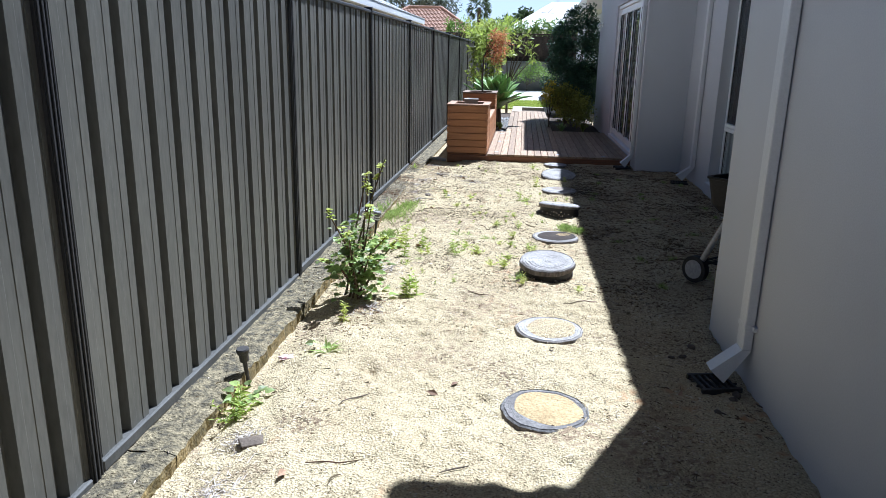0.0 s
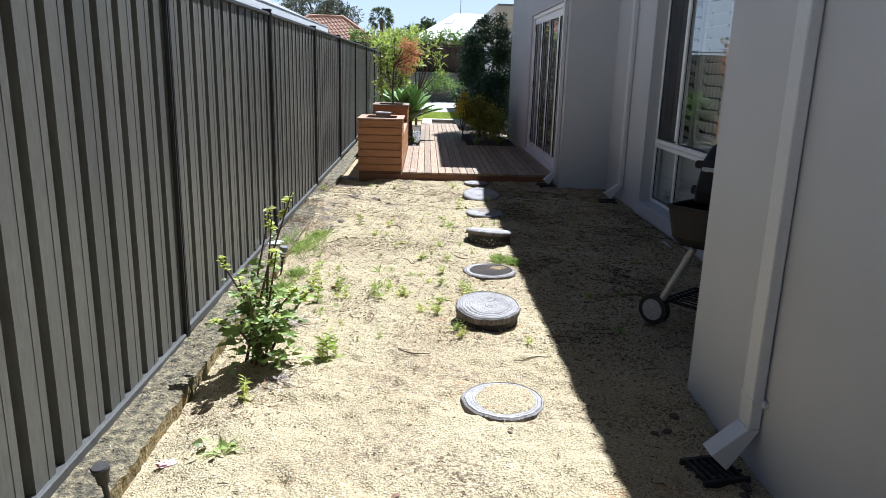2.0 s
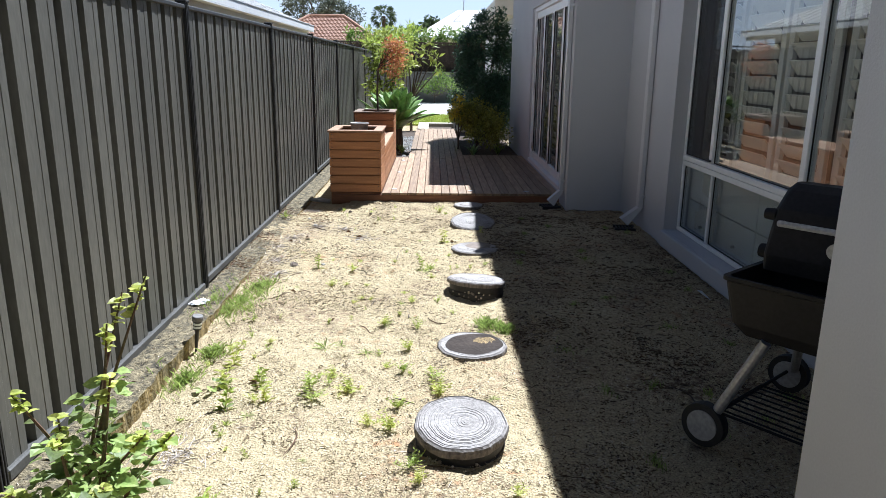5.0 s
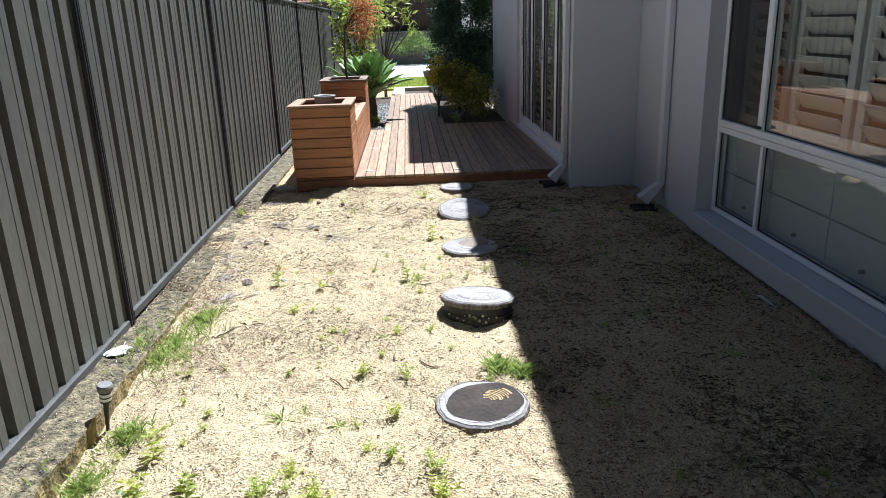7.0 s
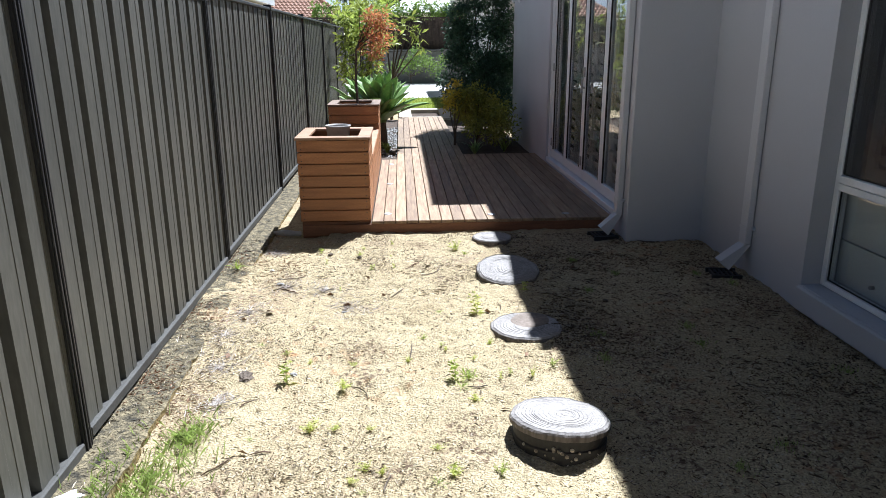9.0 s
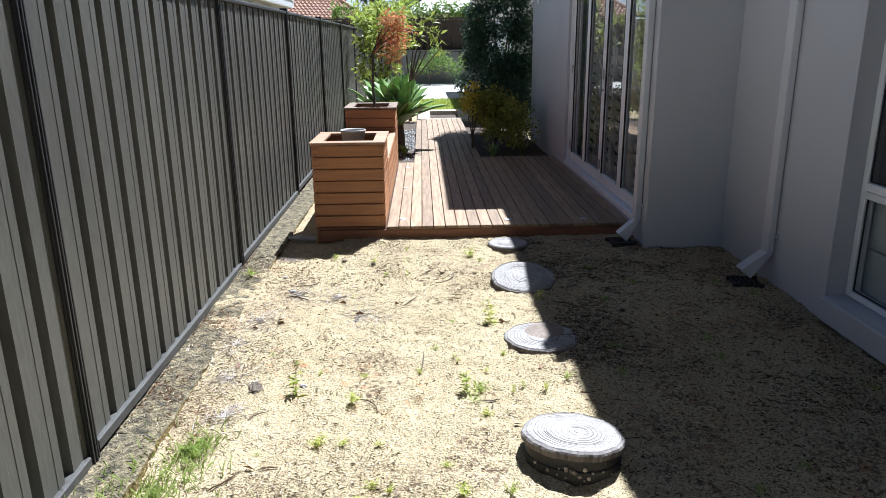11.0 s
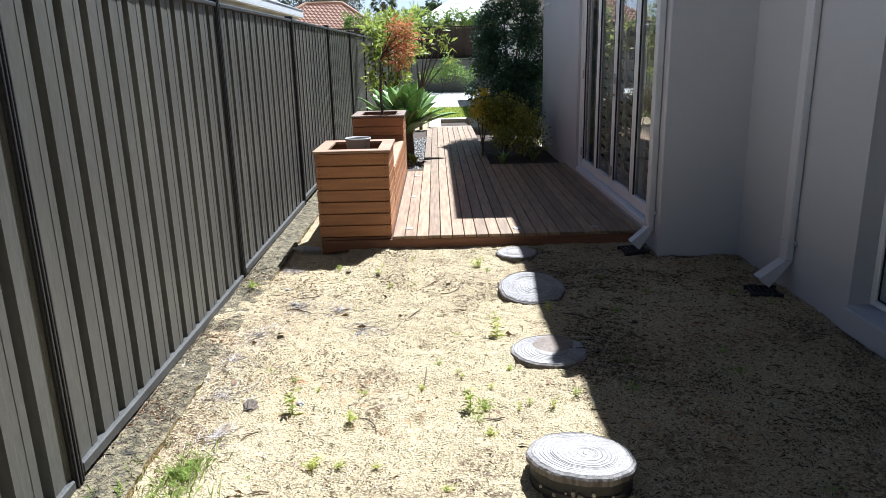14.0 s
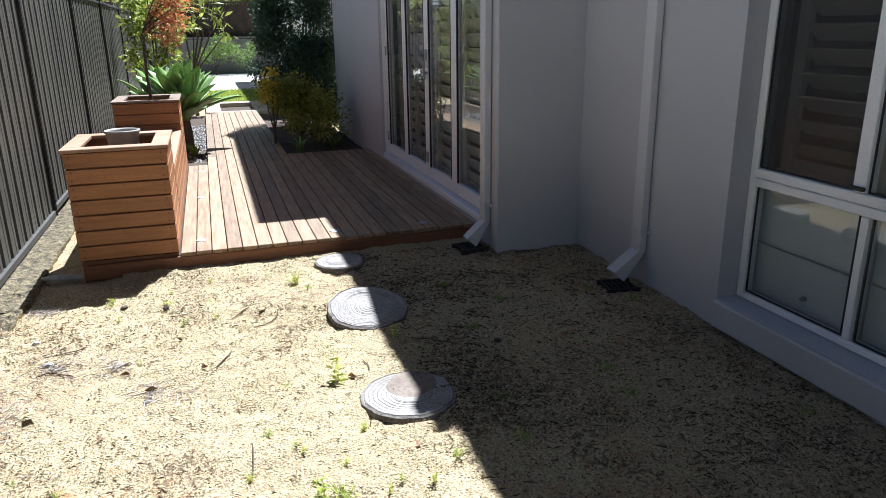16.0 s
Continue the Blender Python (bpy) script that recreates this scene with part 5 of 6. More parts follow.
def scrap(name, label, cat, x, y, z, s, mat_, seed):
    """A crumpled bit of thin sheet."""
    bm = bmesh.new()
    bmesh.ops.create_icosphere(bm, subdivisions=3, radius=1)
    for v in bm.verts:
        v.co *= 1 + 0.6 * noise.noise(v.co * 2.3 + Vector((seed, 2, 5))) + 0.25 * noise.noise(v.co * 6 + Vector((seed, 1, 3)))
    o = part(name, bm, mat_)
    o.matrix_world = pose(x, y, z, 0, 0, 50 * seed) @ Matrix.Diagonal((s * 1.6, s, s * 0.35, 1))
    tagged(o, label, cat)


M_PINK = mat("pink_foil", (0.7, 0.35, 0.36), (0.8, 0.68, 0.66), 40.0, 0.5, 0.1, 90)
scrap("plastic_scrap", "crumpled white plastic scrap on the kerb", "plastic scrap", 0.075, 5.27, kerb_z(5.27) + 0.012, 0.036, M_WHITE, 1)
scrap("foil_scrap", "small pink and white scrap on the sand", "scrap", 0.31, 2.08, ground_z(0.31, 2.08) + 0.008, 0.022, M_PINK, 4)
scrap("wood_chip", "weathered grey wood chip on the sand", "wood chip", 0.5, 6.2, ground_z(0.5, 6.2) + 0.008, 0.03, M_BARKT, 2)
bm = bmesh.new()
tube(bm, [(0.62, 8.5, 0.01), (0.5, 8.46, 0.03), (0.4, 8.52, 0.02)], [0.02, 0.028, 0.012], 7)
o = tagged(part("crumpled_wrapper", bm, M_POT), "crumpled pale wrapper beside the planter plinth", "wrapper")
o.location = (-0.2, 0.22, 0.03)


# ---- garden beds by the deck ----
bm = bmesh.new()
n1, n2 = 12, 24
vs = [[bm.verts.new((2.005 + 0.94 * i / n1, 12.15 + 4.6 * j / n2, 0.1 + 0.025 * noise.noise(Vector((i * 0.9, j * 0.8, 3))))) for i in range(n1 + 1)] for j in range(n2 + 1)]
for j in range(n2):
    for i in range(n1):
        bm.faces.new((vs[j][i], vs[j][i + 1], vs[j + 1][i + 1], vs[j + 1][i]))
tagged(part("garden_bed", bm, M_SOIL, smooth=True), "dark soil garden bed beside the deck", "garden bed", kind="structure")


def pebbles():
    v, f, r = [], [], random.Random(8)
    for _ in range(1500):
        x, y, s = r.uniform(0.3, 1.17), r.uniform(11.8, 15.5), r.uniform(0.012, 0.03)
        if x < 1.0 and y < 12.0:
            continue
        z, n = 0.1, len(v)
        v += [(x + s, y, z), (x, y + s * 0.8, z), (x - s, y, z), (x, y - s * 0.8, z), (x, y, z + s * 0.6), (x, y, z - s)]
        f += [(n + a, n + (a + 1) % 4, n + 4) for a in range(4)] + [(n + (a + 1) % 4, n + a, n + 5) for a in range(4)]
    tagged(link("pebbles", mesh_of("pebbles", v, f, M_PEBBLE), None), "mixed grey and dark pebbles round the agave", "pebbles", kind="stuff")


pebbles()
tagged(part("pebble_bed", boxes((0.25, 11.96, -0.05, 1.185, 16.9, 0.095)), M_SOIL), "dark bed under the pebbles", "garden bed", kind="structure")


def agave(x, y, z, n, length, seed, name="agave"):
    """A rosette of broad, channelled, pointed leaves."""
    r = random.Random(seed)
    a_ = thing(name, "large grey-green agave with broad pointed leaves", "agave", at=(x, y, z))
    for k in range(n):
        az = k * 2.4 + r.uniform(-0.2, 0.2)
        lift = 1.5 - 1.0 * (k / n) + r.uniform(-0.1, 0.1)
        ln, w = length * r.uniform(0.8, 1.1), length * 0.34 * r.uniform(0.85, 1.1)
        bm, rows, m = bmesh.new(), [], 9
        p, ang = Vector((0, 0, 0)), lift
        for j in range(m):
            u = j / (m - 1)
            half = w / 2 * max(0.02, (0.45 + 1.25 * u) * (1 - u) ** 0.55 * 1.25 if u > 0 else 0.5)
            out, up = math.cos(ang), math.sin(ang)
            nrm = Vector((-up, 0, out))
            rows.append([bm.verts.new(p + Vector((0, s * half, 0)) + nrm * (abs(s) * half * 0.38 + t)) for s, t in ((-1, 0), (0, 0), (1, 0), (0.6, -0.012 * (1 - u)), (-0.6, -0.012 * (1 - u)))])
            p = p + Vector((out, 0, up)) * ln / (m - 1)
            ang -= 0.025 + 0.05 * (1 - lift / 1.5)
        for a, b in zip(rows, rows[1:]):
            for i in range(5):
                bm.faces.new((a[i], a[(i + 1) % 5], b[(i + 1) % 5], b[i]))
        o = part("leaf", bm, M_AGAVE, a_, smooth=True)
        o.rotation_euler.z = az
    part("trunk", tube(bmesh.new(), [(0, 0, 0.08 - z), (0.01, 0, (0.08 - z) * 0.5), (0, 0, 0.02)], [0.07, 0.06, 0.05], 10), M_BARKT, a_, "short grey trunk")
    return a_


agave(0.98, 13.05, 0.46, 46, 0.68, 1)
agave(0.66, 14.2, 0.45, 30, 0.62, 2)


def grass_clump(x, y, z, n, length, m, seed, name, label):
    v, f, r = [], [], random.Random(seed)
    for _ in range(n):
        a, l = r.uniform(0, 6.28), length * r.uniform(0.6, 1.1)
        lean = r.uniform(0.2, 0.9)
        c, s, w = math.cos(a), math.sin(a), 0.008
        k = len(v)
        v += [(x - s * w, y + c * w, z), (x + s * w, y - c * w, z), (x + c * l * lean * 0.5 - s * w, y + s * l * lean * 0.5 + c * w, z + l * 0.6), (x + c * l * lean * 0.5 + s * w, y + s * l * lean * 0.5 - c * w, z + l * 0.6), (x + c * l * lean, y + s * l * lean, z + l * 0.75)]
        f += [(k, k + 1, k + 3, k + 2), (k + 2, k + 3, k + 4)]
    return tagged(link(name, mesh_of(name, v, f, m), None), label, "plant", "bed plants")


grass_clump(2.2, 12.35, 0.1, 40, 0.24, M_AGAVE, 3, "strappy_plant", "small strappy grey-green plant in the soil bed")
grass_clump(2.62, 12.6, 0.1, 40, 0.22, M_GRASS, 4, "strappy_plant", "small strappy green plant in the soil bed")
grass_clump(1.05, 12.6, 0.1, 50, 0.2, M_GRASS, 6, "strappy_plant", "low grassy plant among the pebbles")


def shrub(name, label, base, trunk_h, lobes, mat_, count, leaf, seed, bark=M_BARKT, thick=0.02, cat="shrub", flat=0.85, up=0.2, second=None):
    """A shrub or small tree: limbs from the base into lobes of leaves."""
    s = thing(name, label, cat, at=base)
    r = random.Random(seed)
    bm = bmesh.new()
    fork = Vector((0, 0, trunk_h))
    tube(bm, [(0, 0, -0.05), fork * 0.5 + Vector((r.uniform(-0.02, 0.02), 0, 0)), fork], [thick, thick * 0.85, thick * 0.7], 8)
    lv, l2 = Leaves(seed), Leaves(seed + 1)
    for x, y, z, rad in lobes:
        e = Vector((x, y, z))
        mid = fork.lerp(e, 0.5) + Vector((r.uniform(-0.05, 0.05), r.uniform(-0.05, 0.05), 0.03)) * max(rad, 0.2)
        part("limb", tube(bmesh.new(), [fork - Vector((0, 0, 0.01)), mid, e], [thick * 0.55, thick * 0.4, thick * 0.15], 6), bark, s)
        k = max(6, int(count * rad * rad))
        for _ in range(7):
            d = Vector((r.gauss(0, 1), r.gauss(0, 1), r.gauss(0, 1))).normalized() * rad * r.uniform(0.25, 0.85)
            tgt = l2 if second and r.random() < 0.35 else lv
            tgt.clump(e + Vector((d.x, d.y, d.z * flat)), rad * r.uniform(0.4, 0.75), k // 7 + 1, leaf[0], leaf[1], 0.9, up)
    part("trunk", bm, bark, s)
    link("crown", lv.mesh("crown", mat_), None, s)
    if second and l2.v:
        link("young_leaves", l2.mesh("young_leaves", second), None, s, "brighter young leaves")
    return s


shrub("red_shrub", "small potted tree with orange-red leaves on a thin trunk", (0.75, 11.6, 0.72), 0.75, [(0.2, 0, 1.0, 0.17), (0.3, 0.1, 0.85, 0.15), (0.12, -0.05, 0.85, 0.13), (0.34, 0, 0.98, 0.14), (0.22, 0.05, 0.7, 0.14), (0.16, 0.1, 1.1, 0.12), (0.3, 0.02, 1.1, 0.1)], M_RED, 7000, (0.055, 0.018), 31, thick=0.017, cat="tree")
shrub("golden_shrub", "rounded golden-green shrub in the soil bed", (2.3, 13.05, 0.08), 0.15, [(0.2, -0.3, 0.3, 0.3), (-0.25, -0.05, 0.68, 0.22), (0.02, 0, 0.7, 0.2), (0, 0, 0.5, 0.33), (-0.2, -0.1, 0.62, 0.24), (0.25, -0.15, 0.45, 0.28), (0.1, 0.15, 0.6, 0.25), (-0.15, 0.2, 0.55, 0.28), (0.3, 0.2, 0.5, 0.25), (-0.05, -0.3, 0.35, 0.24)], M_GOLD, 9000, (0.05, 0.026), 32)
shrub("yellow_shrub", "small bright yellow-leaved shrub beside the path", (1.98, 12.95, 0.1), 0.2, [(0, 0, 0.75, 0.16), (0.1, 0.05, 0.62, 0.16), (-0.08, -0.05, 0.6, 0.12), (0.02, -0.05, 0.9, 0.08)], M_YELLOW, 7000, (0.05, 0.03), 33)
shrub("dark_shrub", "tall dense dark green shrub against the house wall", (2.55, 14.9, 0.05), 0.5, [(0, 0, 1.2, 0.5), (-0.3, -0.1, 1.5, 0.36), (0.3, 0, 1.6, 0.36), (-0.1, 0, 2.0, 0.34), (0.22, -0.1, 2.05, 0.26), (0.1, -0.3, 0.8, 0.46), (-0.3, 0.1, 0.8, 0.4), (0.3, -0.2, 1.1, 0.36), (-0.12, 0.1, 2.35, 0.18), (0.25, 0.1, 2.4, 0.16), (-0.38, 0.0, 1.95, 0.16), (0.2, -0.5, 0.5, 0.4), (0.0, 0.2, 0.4, 0.45), (-0.42, 0, 1.2, 0.26), (0.36, -0.15, 1.75, 0.28), (0.38, -0.2, 1.3, 0.3), (-0.4, -0.05, 1.65, 0.26), (0.34, -0.3, 0.75, 0.32)], M_SHRUB, 15000, (0.06, 0.022), 34, thick=0.03)
shrub("broadleaf_shrub", "open shrub with glossy yellow-green leaves by the fence", (0.55, 16.2, 0.05), 0.6, [(-0.25, 0, 1.0, 0.25), (-0.2, 0, 1.45, 0.28), (0.05, 0.1, 1.75, 0.3), (0.3, 0, 1.5, 0.3), (-0.25, 0.1, 1.85, 0.2), (0.35, 0.1, 2.0, 0.2), (0.0, 0, 2.1, 0.16), (0.2, -0.1, 1.1, 0.26), (-0.1, 0.2, 0.7, 0.25)], M_FRANG, 2300, (0.12, 0.045), 35, thick=0.028, second=M_LEAF)
shrub("frangipani", "bare-limbed frangipani with clustered long leaves", (1.05, 17.6, 0.03), 0.7, [(0.1, 0, 1.6, 0.16), (0.5, 0, 1.65, 0.16), (0.25, 0.1, 1.75, 0.15), (0.62, 0.05, 1.4, 0.12), (-0.1, 0, 1.9, 0.16), (0.42, 0, 1.9, 0.1)], M_FRANG, 900, (0.17, 0.055), 36, thick=0.035, up=0.1, cat="tree")


# ---- past the deck ----
tagged(part("path", boxes((1.2, 16.95, -0.05, 2.6, 17.25, 0.12), (1.2, 17.25, -0.05, 1.45, 18.75, 0.12), (2.05, 17.25, -0.05, 2.3, 18.75, 0.12), (1.2, 18.75, -0.05, 2.6, 19.05, 0.12), bevel=0.006), M_LIMEST), "pale stone edging round a square drain pit", "paving", kind="structure")
tagged(part("pit", boxes((1.46, 17.26, -0.05, 2.04, 18.74, 0.04)), M_SOIL), "dark square planting pit in the path", "pit", kind="structure")
tagged(part("lawn", boxes((-0.5, 19.1, -0.05, 12, 22.6, 0.075)), M_LAWN), "bright green mown lawn", "lawn", kind="structure")


def lawn_blades():
    v, f, r = [], [], random.Random(9)
    for _ in range(16000):
        x, y = r.uniform(0.0, 4.0), 19.1 + 3.5 * r.random()
        h, a, n = r.uniform(0.03, 0.07), r.uniform(0, 6.28), len(v)
        c, s = math.cos(a) * 0.006, math.sin(a) * 0.006
        v += [(x - c, y - s, 0.07), (x + c, y + s, 0.07), (x + r.uniform(-0.03, 0.03), y + r.uniform(-0.03, 0.03), 0.07 + h)]
        f.append((n, n + 1, n + 2))
    tagged(link("lawn_grass", mesh_of("lawn_grass", v, f, M_LAWN), None), "short bright green lawn grass", "grass", kind="stuff")


lawn_blades()
tagged(part("driveway", boxes((-8, 22.62, -0.05, 14, 30.2, 0.06)), M_CONC), "bright pale concrete driveway", "driveway", kind="structure")
tagged(part("garden_wall", boxes((-8, 30.6, -0.1, 14, 30.8, 1.2), (-8, 30.56, 1.21, 14, 30.84, 1.27), bevel=0.01), M_RETAIN), "grey block garden wall with capping", "wall", kind="structure")


def brush_fence():
    b = thing("brush_fence", "dark brown brushwood fence above the grey wall", "fence", kind="structure")
    part("backing", boxes((-8, 31.0, 0, 14, 31.06, 2.3)), M_BRUSH, b)
    v, f, r = [], [], random.Random(14)
    for k in range(3600):
        x = -3 + 9 * r.random()
        z0 = r.uniform(0.9, 1.9)
        z1 = min(2.38 + r.uniform(-0.05, 0.03), z0 + r.uniform(0.4, 0.9))
        y, w, n = 30.99 - r.uniform(0, 0.04), r.uniform(0.006, 0.014), len(v)
        dx = r.uniform(-0.03, 0.03)
        v += [(x - w, y, z0), (x + w, y, z0), (x + dx + w, y - 0.01, z1), (x + dx - w, y - 0.01, z1)]
        f.append((n, n + 1, n + 2, n + 3))
    o = link("brush", mesh_of("brush", v, f, M_BRUSH), None, b)
    tagged(o, kind="stuff")
    part("capping", boxes((-8, 30.93, 2.38, 14, 31.1, 2.43)), M_BRUSH, b)


brush_fence()


def hedge(name, label, x0, x1, y, z0, z1, mat_, n, leaf, seed, depth=0.5):
    h = thing(name, label, "hedge")
    lv, r = Leaves(seed), random.Random(seed)
    bm = bmesh.new()
    x = x0
    while x < x1:
        tube(bm, [(x, y, 0), (x + r.uniform(-0.1, 0.1), y, (z0 + z1) / 2), (x + r.uniform(-0.2, 0.2), y, z1 - 0.15)], [0.03, 0.02, 0.006], 6)
        x += 0.5
    for _ in range(n):
        c = (r.uniform(x0, x1), y + r.uniform(-depth, depth) * 0.5, r.uniform(z0, z1) + 0.12 * noise.noise(Vector((r.random() * 9, 2, 1))))
        lv.clump(c, r.uniform(0.1, 0.22), 14, leaf[0], leaf[1])
    part("stems", bm, M_BARKT, h)
    link("foliage", lv.mesh("foliage", mat_), None, h)


hedge("hedge", "leafy green hedge above the brushwood fence", -2.0, 4.5, 31.7, 1.9, 2.95, M_HEDGE, 420, (0.17, 0.06), 51)
shrub("roadside_shrub", "pale green shrub in front of the grey wall", (1.6, 29.6, 0.03), 0.3, [(0, 0, 0.7, 0.42), (0.5, 0, 0.8, 0.4), (-0.45, 0, 0.6, 0.36), (0.2, 0, 1.1, 0.3), (0.95, 0, 0.6, 0.35), (1.2, -0.2, 0.9, 0.25)], M_HEDGE, 2600, (0.09, 0.035), 52)
shrub("yucca_shrub", "spiky green shrub behind the fence line", (0.6, 24.0, 0.05), 1.0, [(0, 0, 1.9, 0.3), (-0.3, 0, 2.2, 0.3), (0.2, 0, 2.4, 0.25), (-0.5, 0.2, 1.8, 0.3)], M_LEAF, 1500, (0.3, 0.035), 53, thick=0.05, up=0.9)
hedge("tall_hedge", "tall light green bamboo-like hedge behind the fence", -0.9, 0.7, 27.0, 1.2, 2.7, M_FRANG, 120, (0.16, 0.07), 54, 1.0)


# ---- neighbours ----
def neighbour():
    h = thing("neighbour_house", "single-storey cream house with pale metal roof beyond the fence", "house")
    part("wall", boxes((-1.95, -6, 0, -1.7, 17.0, 2.2)), M_CREAM, h)
    part("soffit", boxes((-1.69, -6.4, 2.2, -1.24, 17.35, 2.22)), M_CREAM, h)
    part("fascia", boxes((-1.235, -6.4, 2.12, -1.21, 17.35, 2.3), bevel=0.004), M_CREAM, h)
    bm = bmesh.new()
    box(bm, -1.208, -6.4, 2.2, -1.1, 17.4, 2.215)
    box(bm, -1.112, -6.4, 2.217, -1.1, 17.4, 2.32)
    box(bm, -1.125, -6.4, 2.322, -1.09, 17.4, 2.335)
    part("gutter", bm, M_ROOFW, h)
    bm = bmesh.new()
    sl = math.tan(radians(24))
    a = [bm.verts.new(p) for p in ((-1.15, -6.4, 2.31), (-1.15, 17.4, 2.31), (-6, 12.5, 2.31 + 4.85 * sl), (-6, -6.4, 2.31 + 4.85 * sl))]
    bm.faces.new(a)
    b = [bm.verts.new(p) for p in ((-1.15, 17.4, 2.31), (-10.85, 17.4, 2.31), (-6, 12.5, 2.31 + 4.85 * sl))]
    bm.faces.new(b)
    bmesh.ops.solidify(bm, geom=bm.faces[:], thickness=0.04)
    part("roof", bm, M_ROOFW, h)
    bm = bmesh.new()
    for i in range(60):
        y = -6.3 + i * 0.395
        top = min(4.85, (17.4 - y))
        if top > 0.3:
            tube(bm, [(-1.15, y, 2.315), (-1.15 - top, y, 2.315 + top * sl)], 0.018, 4)
    o = part("roof_rib", bm, M_ROOFW, h)
    tagged(o, kind="stuff")


neighbour()


def hip_house(name, label, x0, x1, y0, y1, eave, rise, roof_mat, wall_mat, tiles):
    h = thing(name, label, "house")
    part("wall", boxes((x0 + 0.5, y0 + 0.5, 0, x1 - 0.5, y1 - 0.5, eave)), wall_mat, h)
    d = (y1 - y0) / 2
    bm = bmesh.new()
    c = [bm.verts.new(p) for p in ((x0, y0, eave), (x1, y0, eave), (x1, y1, eave), (x0, y1, eave), (x0 + d, y0 + d, eave + rise), (x1 - d, y0 + d, eave + rise))]
    for f in ((0, 1, 5, 4), (1, 2, 5), (2, 3, 4, 5), (3, 0, 4), (3, 2, 1, 0)):
        bm.faces.new([c[i] for i in f])
    roof = part("roof", bm, roof_mat, h)
    part("gutter", boxes((x0 - 0.1, y0 - 0.12, eave - 0.16, x1 + 0.1, y0 - 0.005, eave + 0.0)), M_CREAM, h)
    if tiles:
        v, f, r = [], [], random.Random(3)
        rows = 16
        for j in range(rows):
            u0, u1 = j / rows, (j + 1) / rows
            xa, xb = x0 + d * u0, x1 - d * u0
            n = int((xb - xa) / 0.3)
            for i in range(n):
                a = xa + 0.3 * i + 0.004
                k = len(v)
                za, zb = eave + rise * u0, eave + rise * u1
                ya, yb = y0 + d * u0, y0 + d * u1
                v += [(a, ya - 0.06, za + 0.07), (a + 0.14, ya - 0.06, za + 0.12), (a + 0.288, ya - 0.06, za + 0.07), (a, yb, zb + 0.02), (a + 0.14, yb, zb + 0.07), (a + 0.288, yb, zb + 0.02), (a, ya - 0.06, za), (a + 0.288, ya - 0.06, za)]
                f += [(k, k + 1, k + 4, k + 3), (k + 1, k + 2, k + 5, k + 4), (k + 6, k + 7, k + 2, k + 1, k)]
        o = link("roof_tile", mesh_of("roof_tile", v, f, M_TILE), None, roof)
        tagged(o, "orange clay tiles", kind="stuff")
        bm = bmesh.new()
        tube(bm, [(x0, y0, eave + 0.08), (x0 + d, y0 + d, eave + rise + 0.1), (x1 - d, y0 + d, eave + rise + 0.1), (x1, y0, eave + 0.08)], 0.13, 8)
        part("ridge_cap", bm, M_TILE, roof)
    return h


hip_house("tiled_house", "red-brick house with orange clay tile hip roof", -11.5, -2.7, 58, 64, 3.3, 1.9, M_TILE, M_BRICK, True)
white = hip_house("white_house", "house with bright white metal roof", 0.2, 10, 49, 55, 3.3, 1.9, M_ROOFW, M_CREAM, False)
bm = bmesh.new()
tube(bm, [(0, 0, 0), (0, 0, 1.5)], 0.025, 6)
tube(bm, [(-0.5, 0, 1.42), (0.5, 0, 1.5)], 0.018, 6)
for i in range(5):
    tube(bm, [(-0.4 + 0.2 * i, -0.25, 1.43 + 0.016 * i), (-0.4 + 0.2 * i, 0.25, 1.43 + 0.016 * i)], 0.012, 5)
ant = tagged(part("antenna", bm, M_ALU), "thin metal television antenna on the white roof", "antenna")
ant.location = (3.6, 52, 5.1)


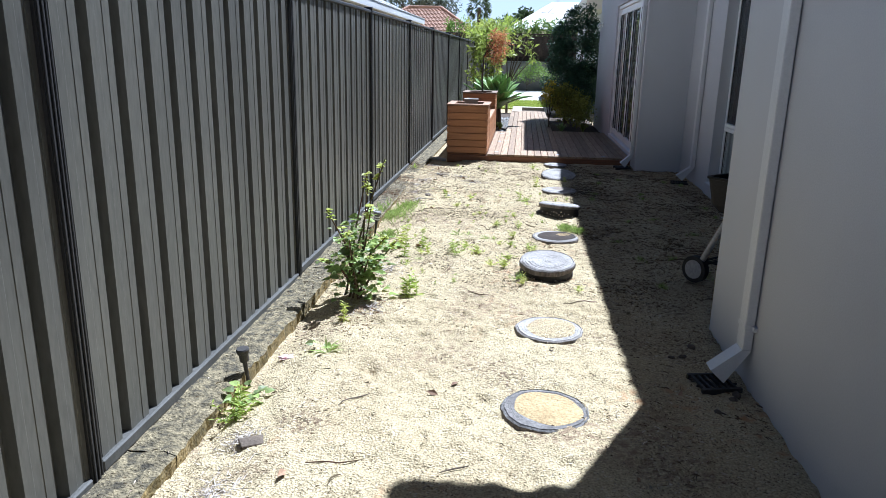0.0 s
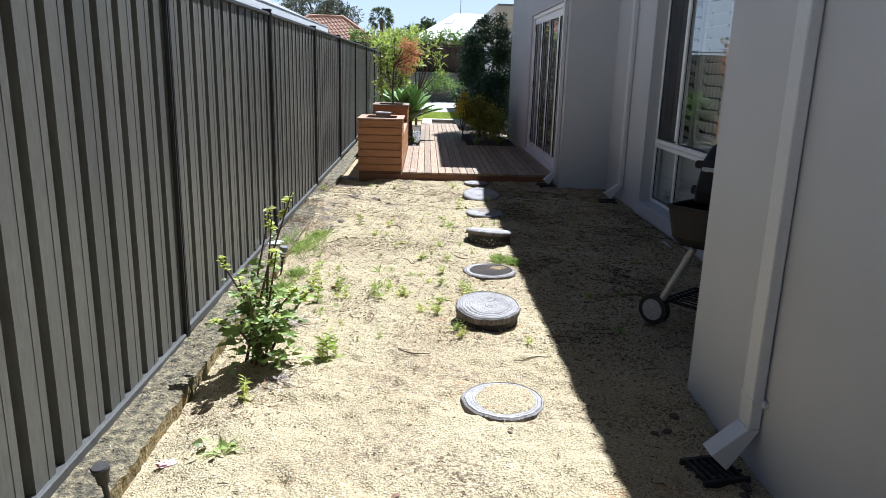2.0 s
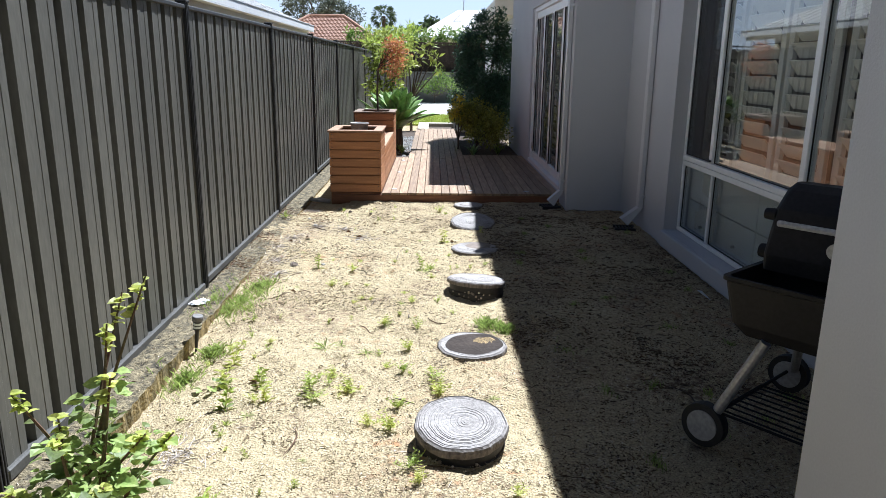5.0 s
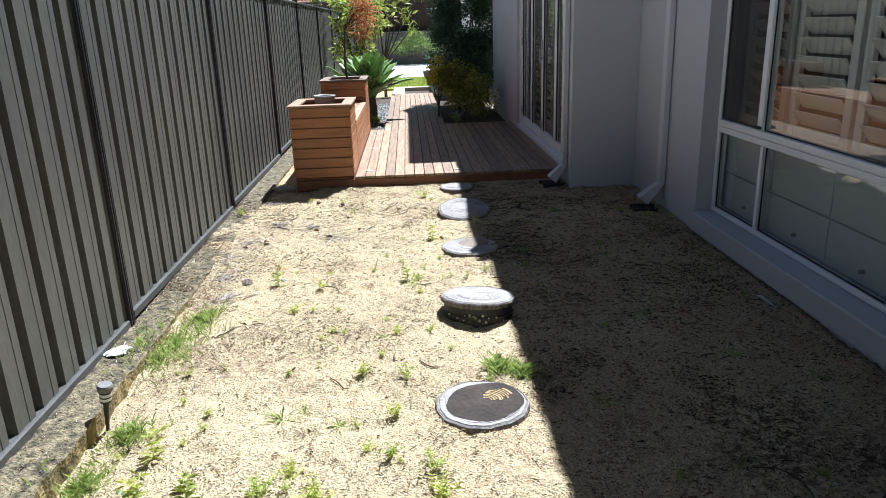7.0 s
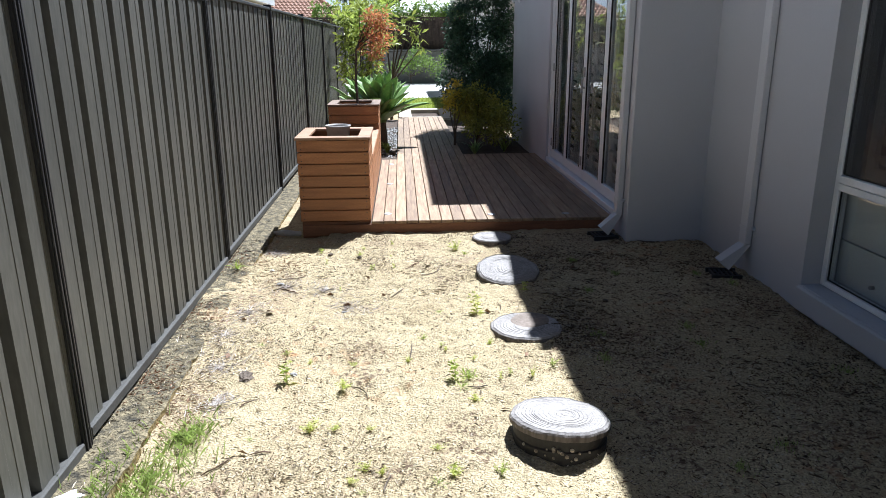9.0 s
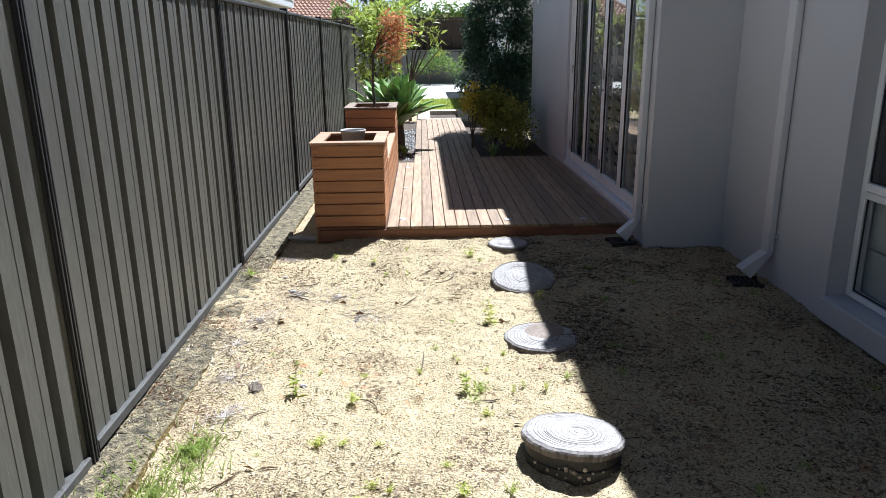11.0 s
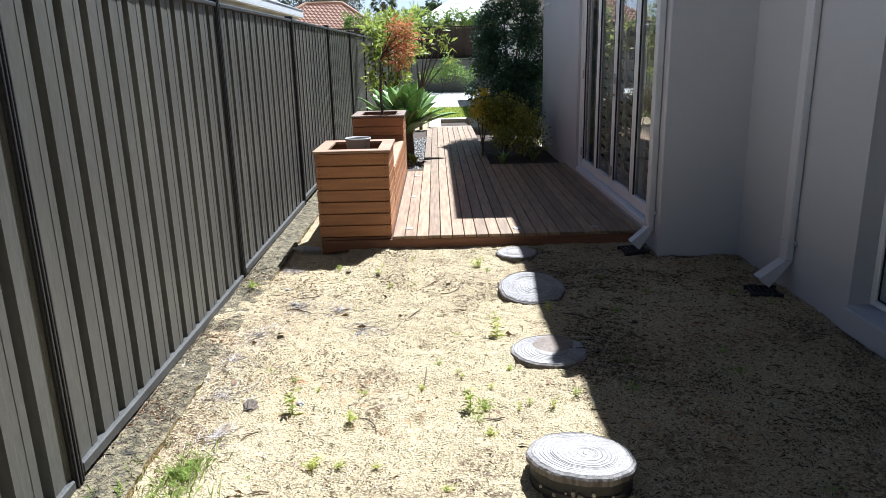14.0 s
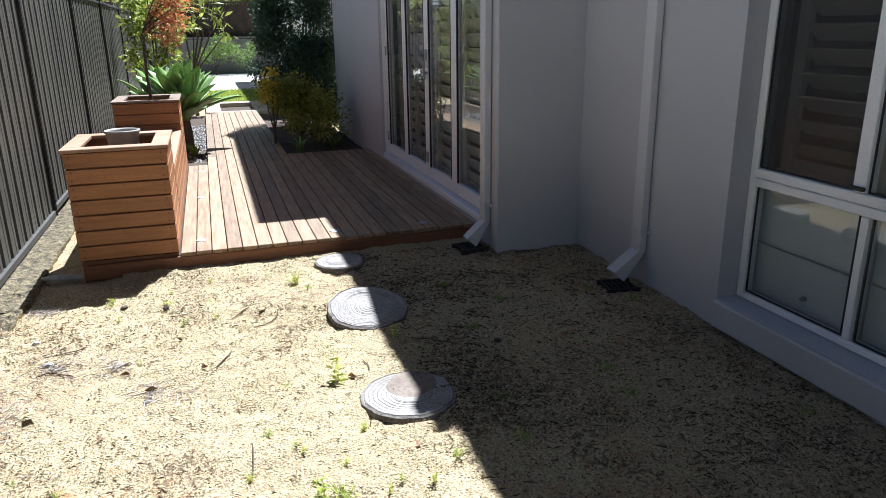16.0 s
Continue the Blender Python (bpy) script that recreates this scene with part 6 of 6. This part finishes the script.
def big_tree(name, label, x, y, h, crown, mat_, seed, leaf, count, lobes):
    t = thing(name, label, "tree", at=(x, y, 0))
    r = random.Random(seed)
    bm = bmesh.new()
    fork = Vector((r.uniform(-0.2, 0.2), 0, h * 0.45))
    tube(bm, [(0, 0, -0.1), fork * 0.5, fork], [0.3, 0.24, 0.19], 10)
    lv = Leaves(seed)
    for _ in range(lobes):
        d = Vector((r.gauss(0, 1), r.gauss(0, 1), r.gauss(0.2, 0.8))).normalized() * r.uniform(0.5, 1)
        e = Vector((d.x * crown, d.y * crown, h * 0.68 + d.z * h * 0.3))
        tube(bm, [fork, fork.lerp(e, 0.55) + Vector((0, 0, 0.2)), e], [0.11, 0.07, 0.02], 6)
        for _ in range(6):
            q = e + Vector((r.gauss(0, 0.45), r.gauss(0, 0.45), r.gauss(0, 0.35))) * crown * 0.3
            lv.clump(q, crown * r.uniform(0.1, 0.2), count, leaf[0], leaf[1], 0.7, -0.2)
    part("trunk", bm, M_BARKT, t)
    link("crown", lv.mesh("crown", mat_), None, t)


big_tree("gum_tree", "tall airy grey-green gum tree far off", -9.3, 72, 9.2, 3.4, M_GUM, 61, (0.42, 0.13), 26, 26)
big_tree("round_tree", "dense green tree far off behind the roofs", 0.6, 75, 6.3, 2.1, M_TREE, 62, (0.4, 0.2), 34, 22)


def palm(x, y, h):
    p = thing("palm_tree", "shaggy fan palm far off against the sky", "palm tree", at=(x, y, 0))
    r = random.Random(6)
    part("trunk", tube(bmesh.new(), [(0, 0, -0.1), (0.1, 0, h * 0.5), (0, 0, h)], [0.25, 0.2, 0.17], 10), M_BARKT, p)
    lv = Leaves(6)
    for _ in range(60):
        a, e = r.uniform(0, 6.28), r.uniform(-0.9, 1.2)
        d = Vector((math.cos(a) * math.cos(e), math.sin(a) * math.cos(e), math.sin(e)))
        c = Vector((0, 0, h)) + d * 0.75
        for _ in range(14):
            lv.leaf(c, d + Vector((r.gauss(0, 0.4), r.gauss(0, 0.4), r.gauss(0, 0.4))), 0.6, 0.07, 0.3)
    link("fronds", lv.mesh("fronds", M_TREE), None, p)


palm(-3.1, 70, 5.9)


# ---- wall fittings ----
lamp = thing("wall_bracket", "small white bracket fixed on the house wall", "wall bracket")
part("plate", boxes((2.935, 13.55, 2.06, 2.951, 13.63, 2.14), bevel=0.003), M_WHITE, lamp)
part("arm", tube(bmesh.new(), [(2.94, 13.59, 2.1), (2.87, 13.57, 2.11), (2.84, 13.55, 2.06)], 0.016, 8), M_WHITE, lamp)
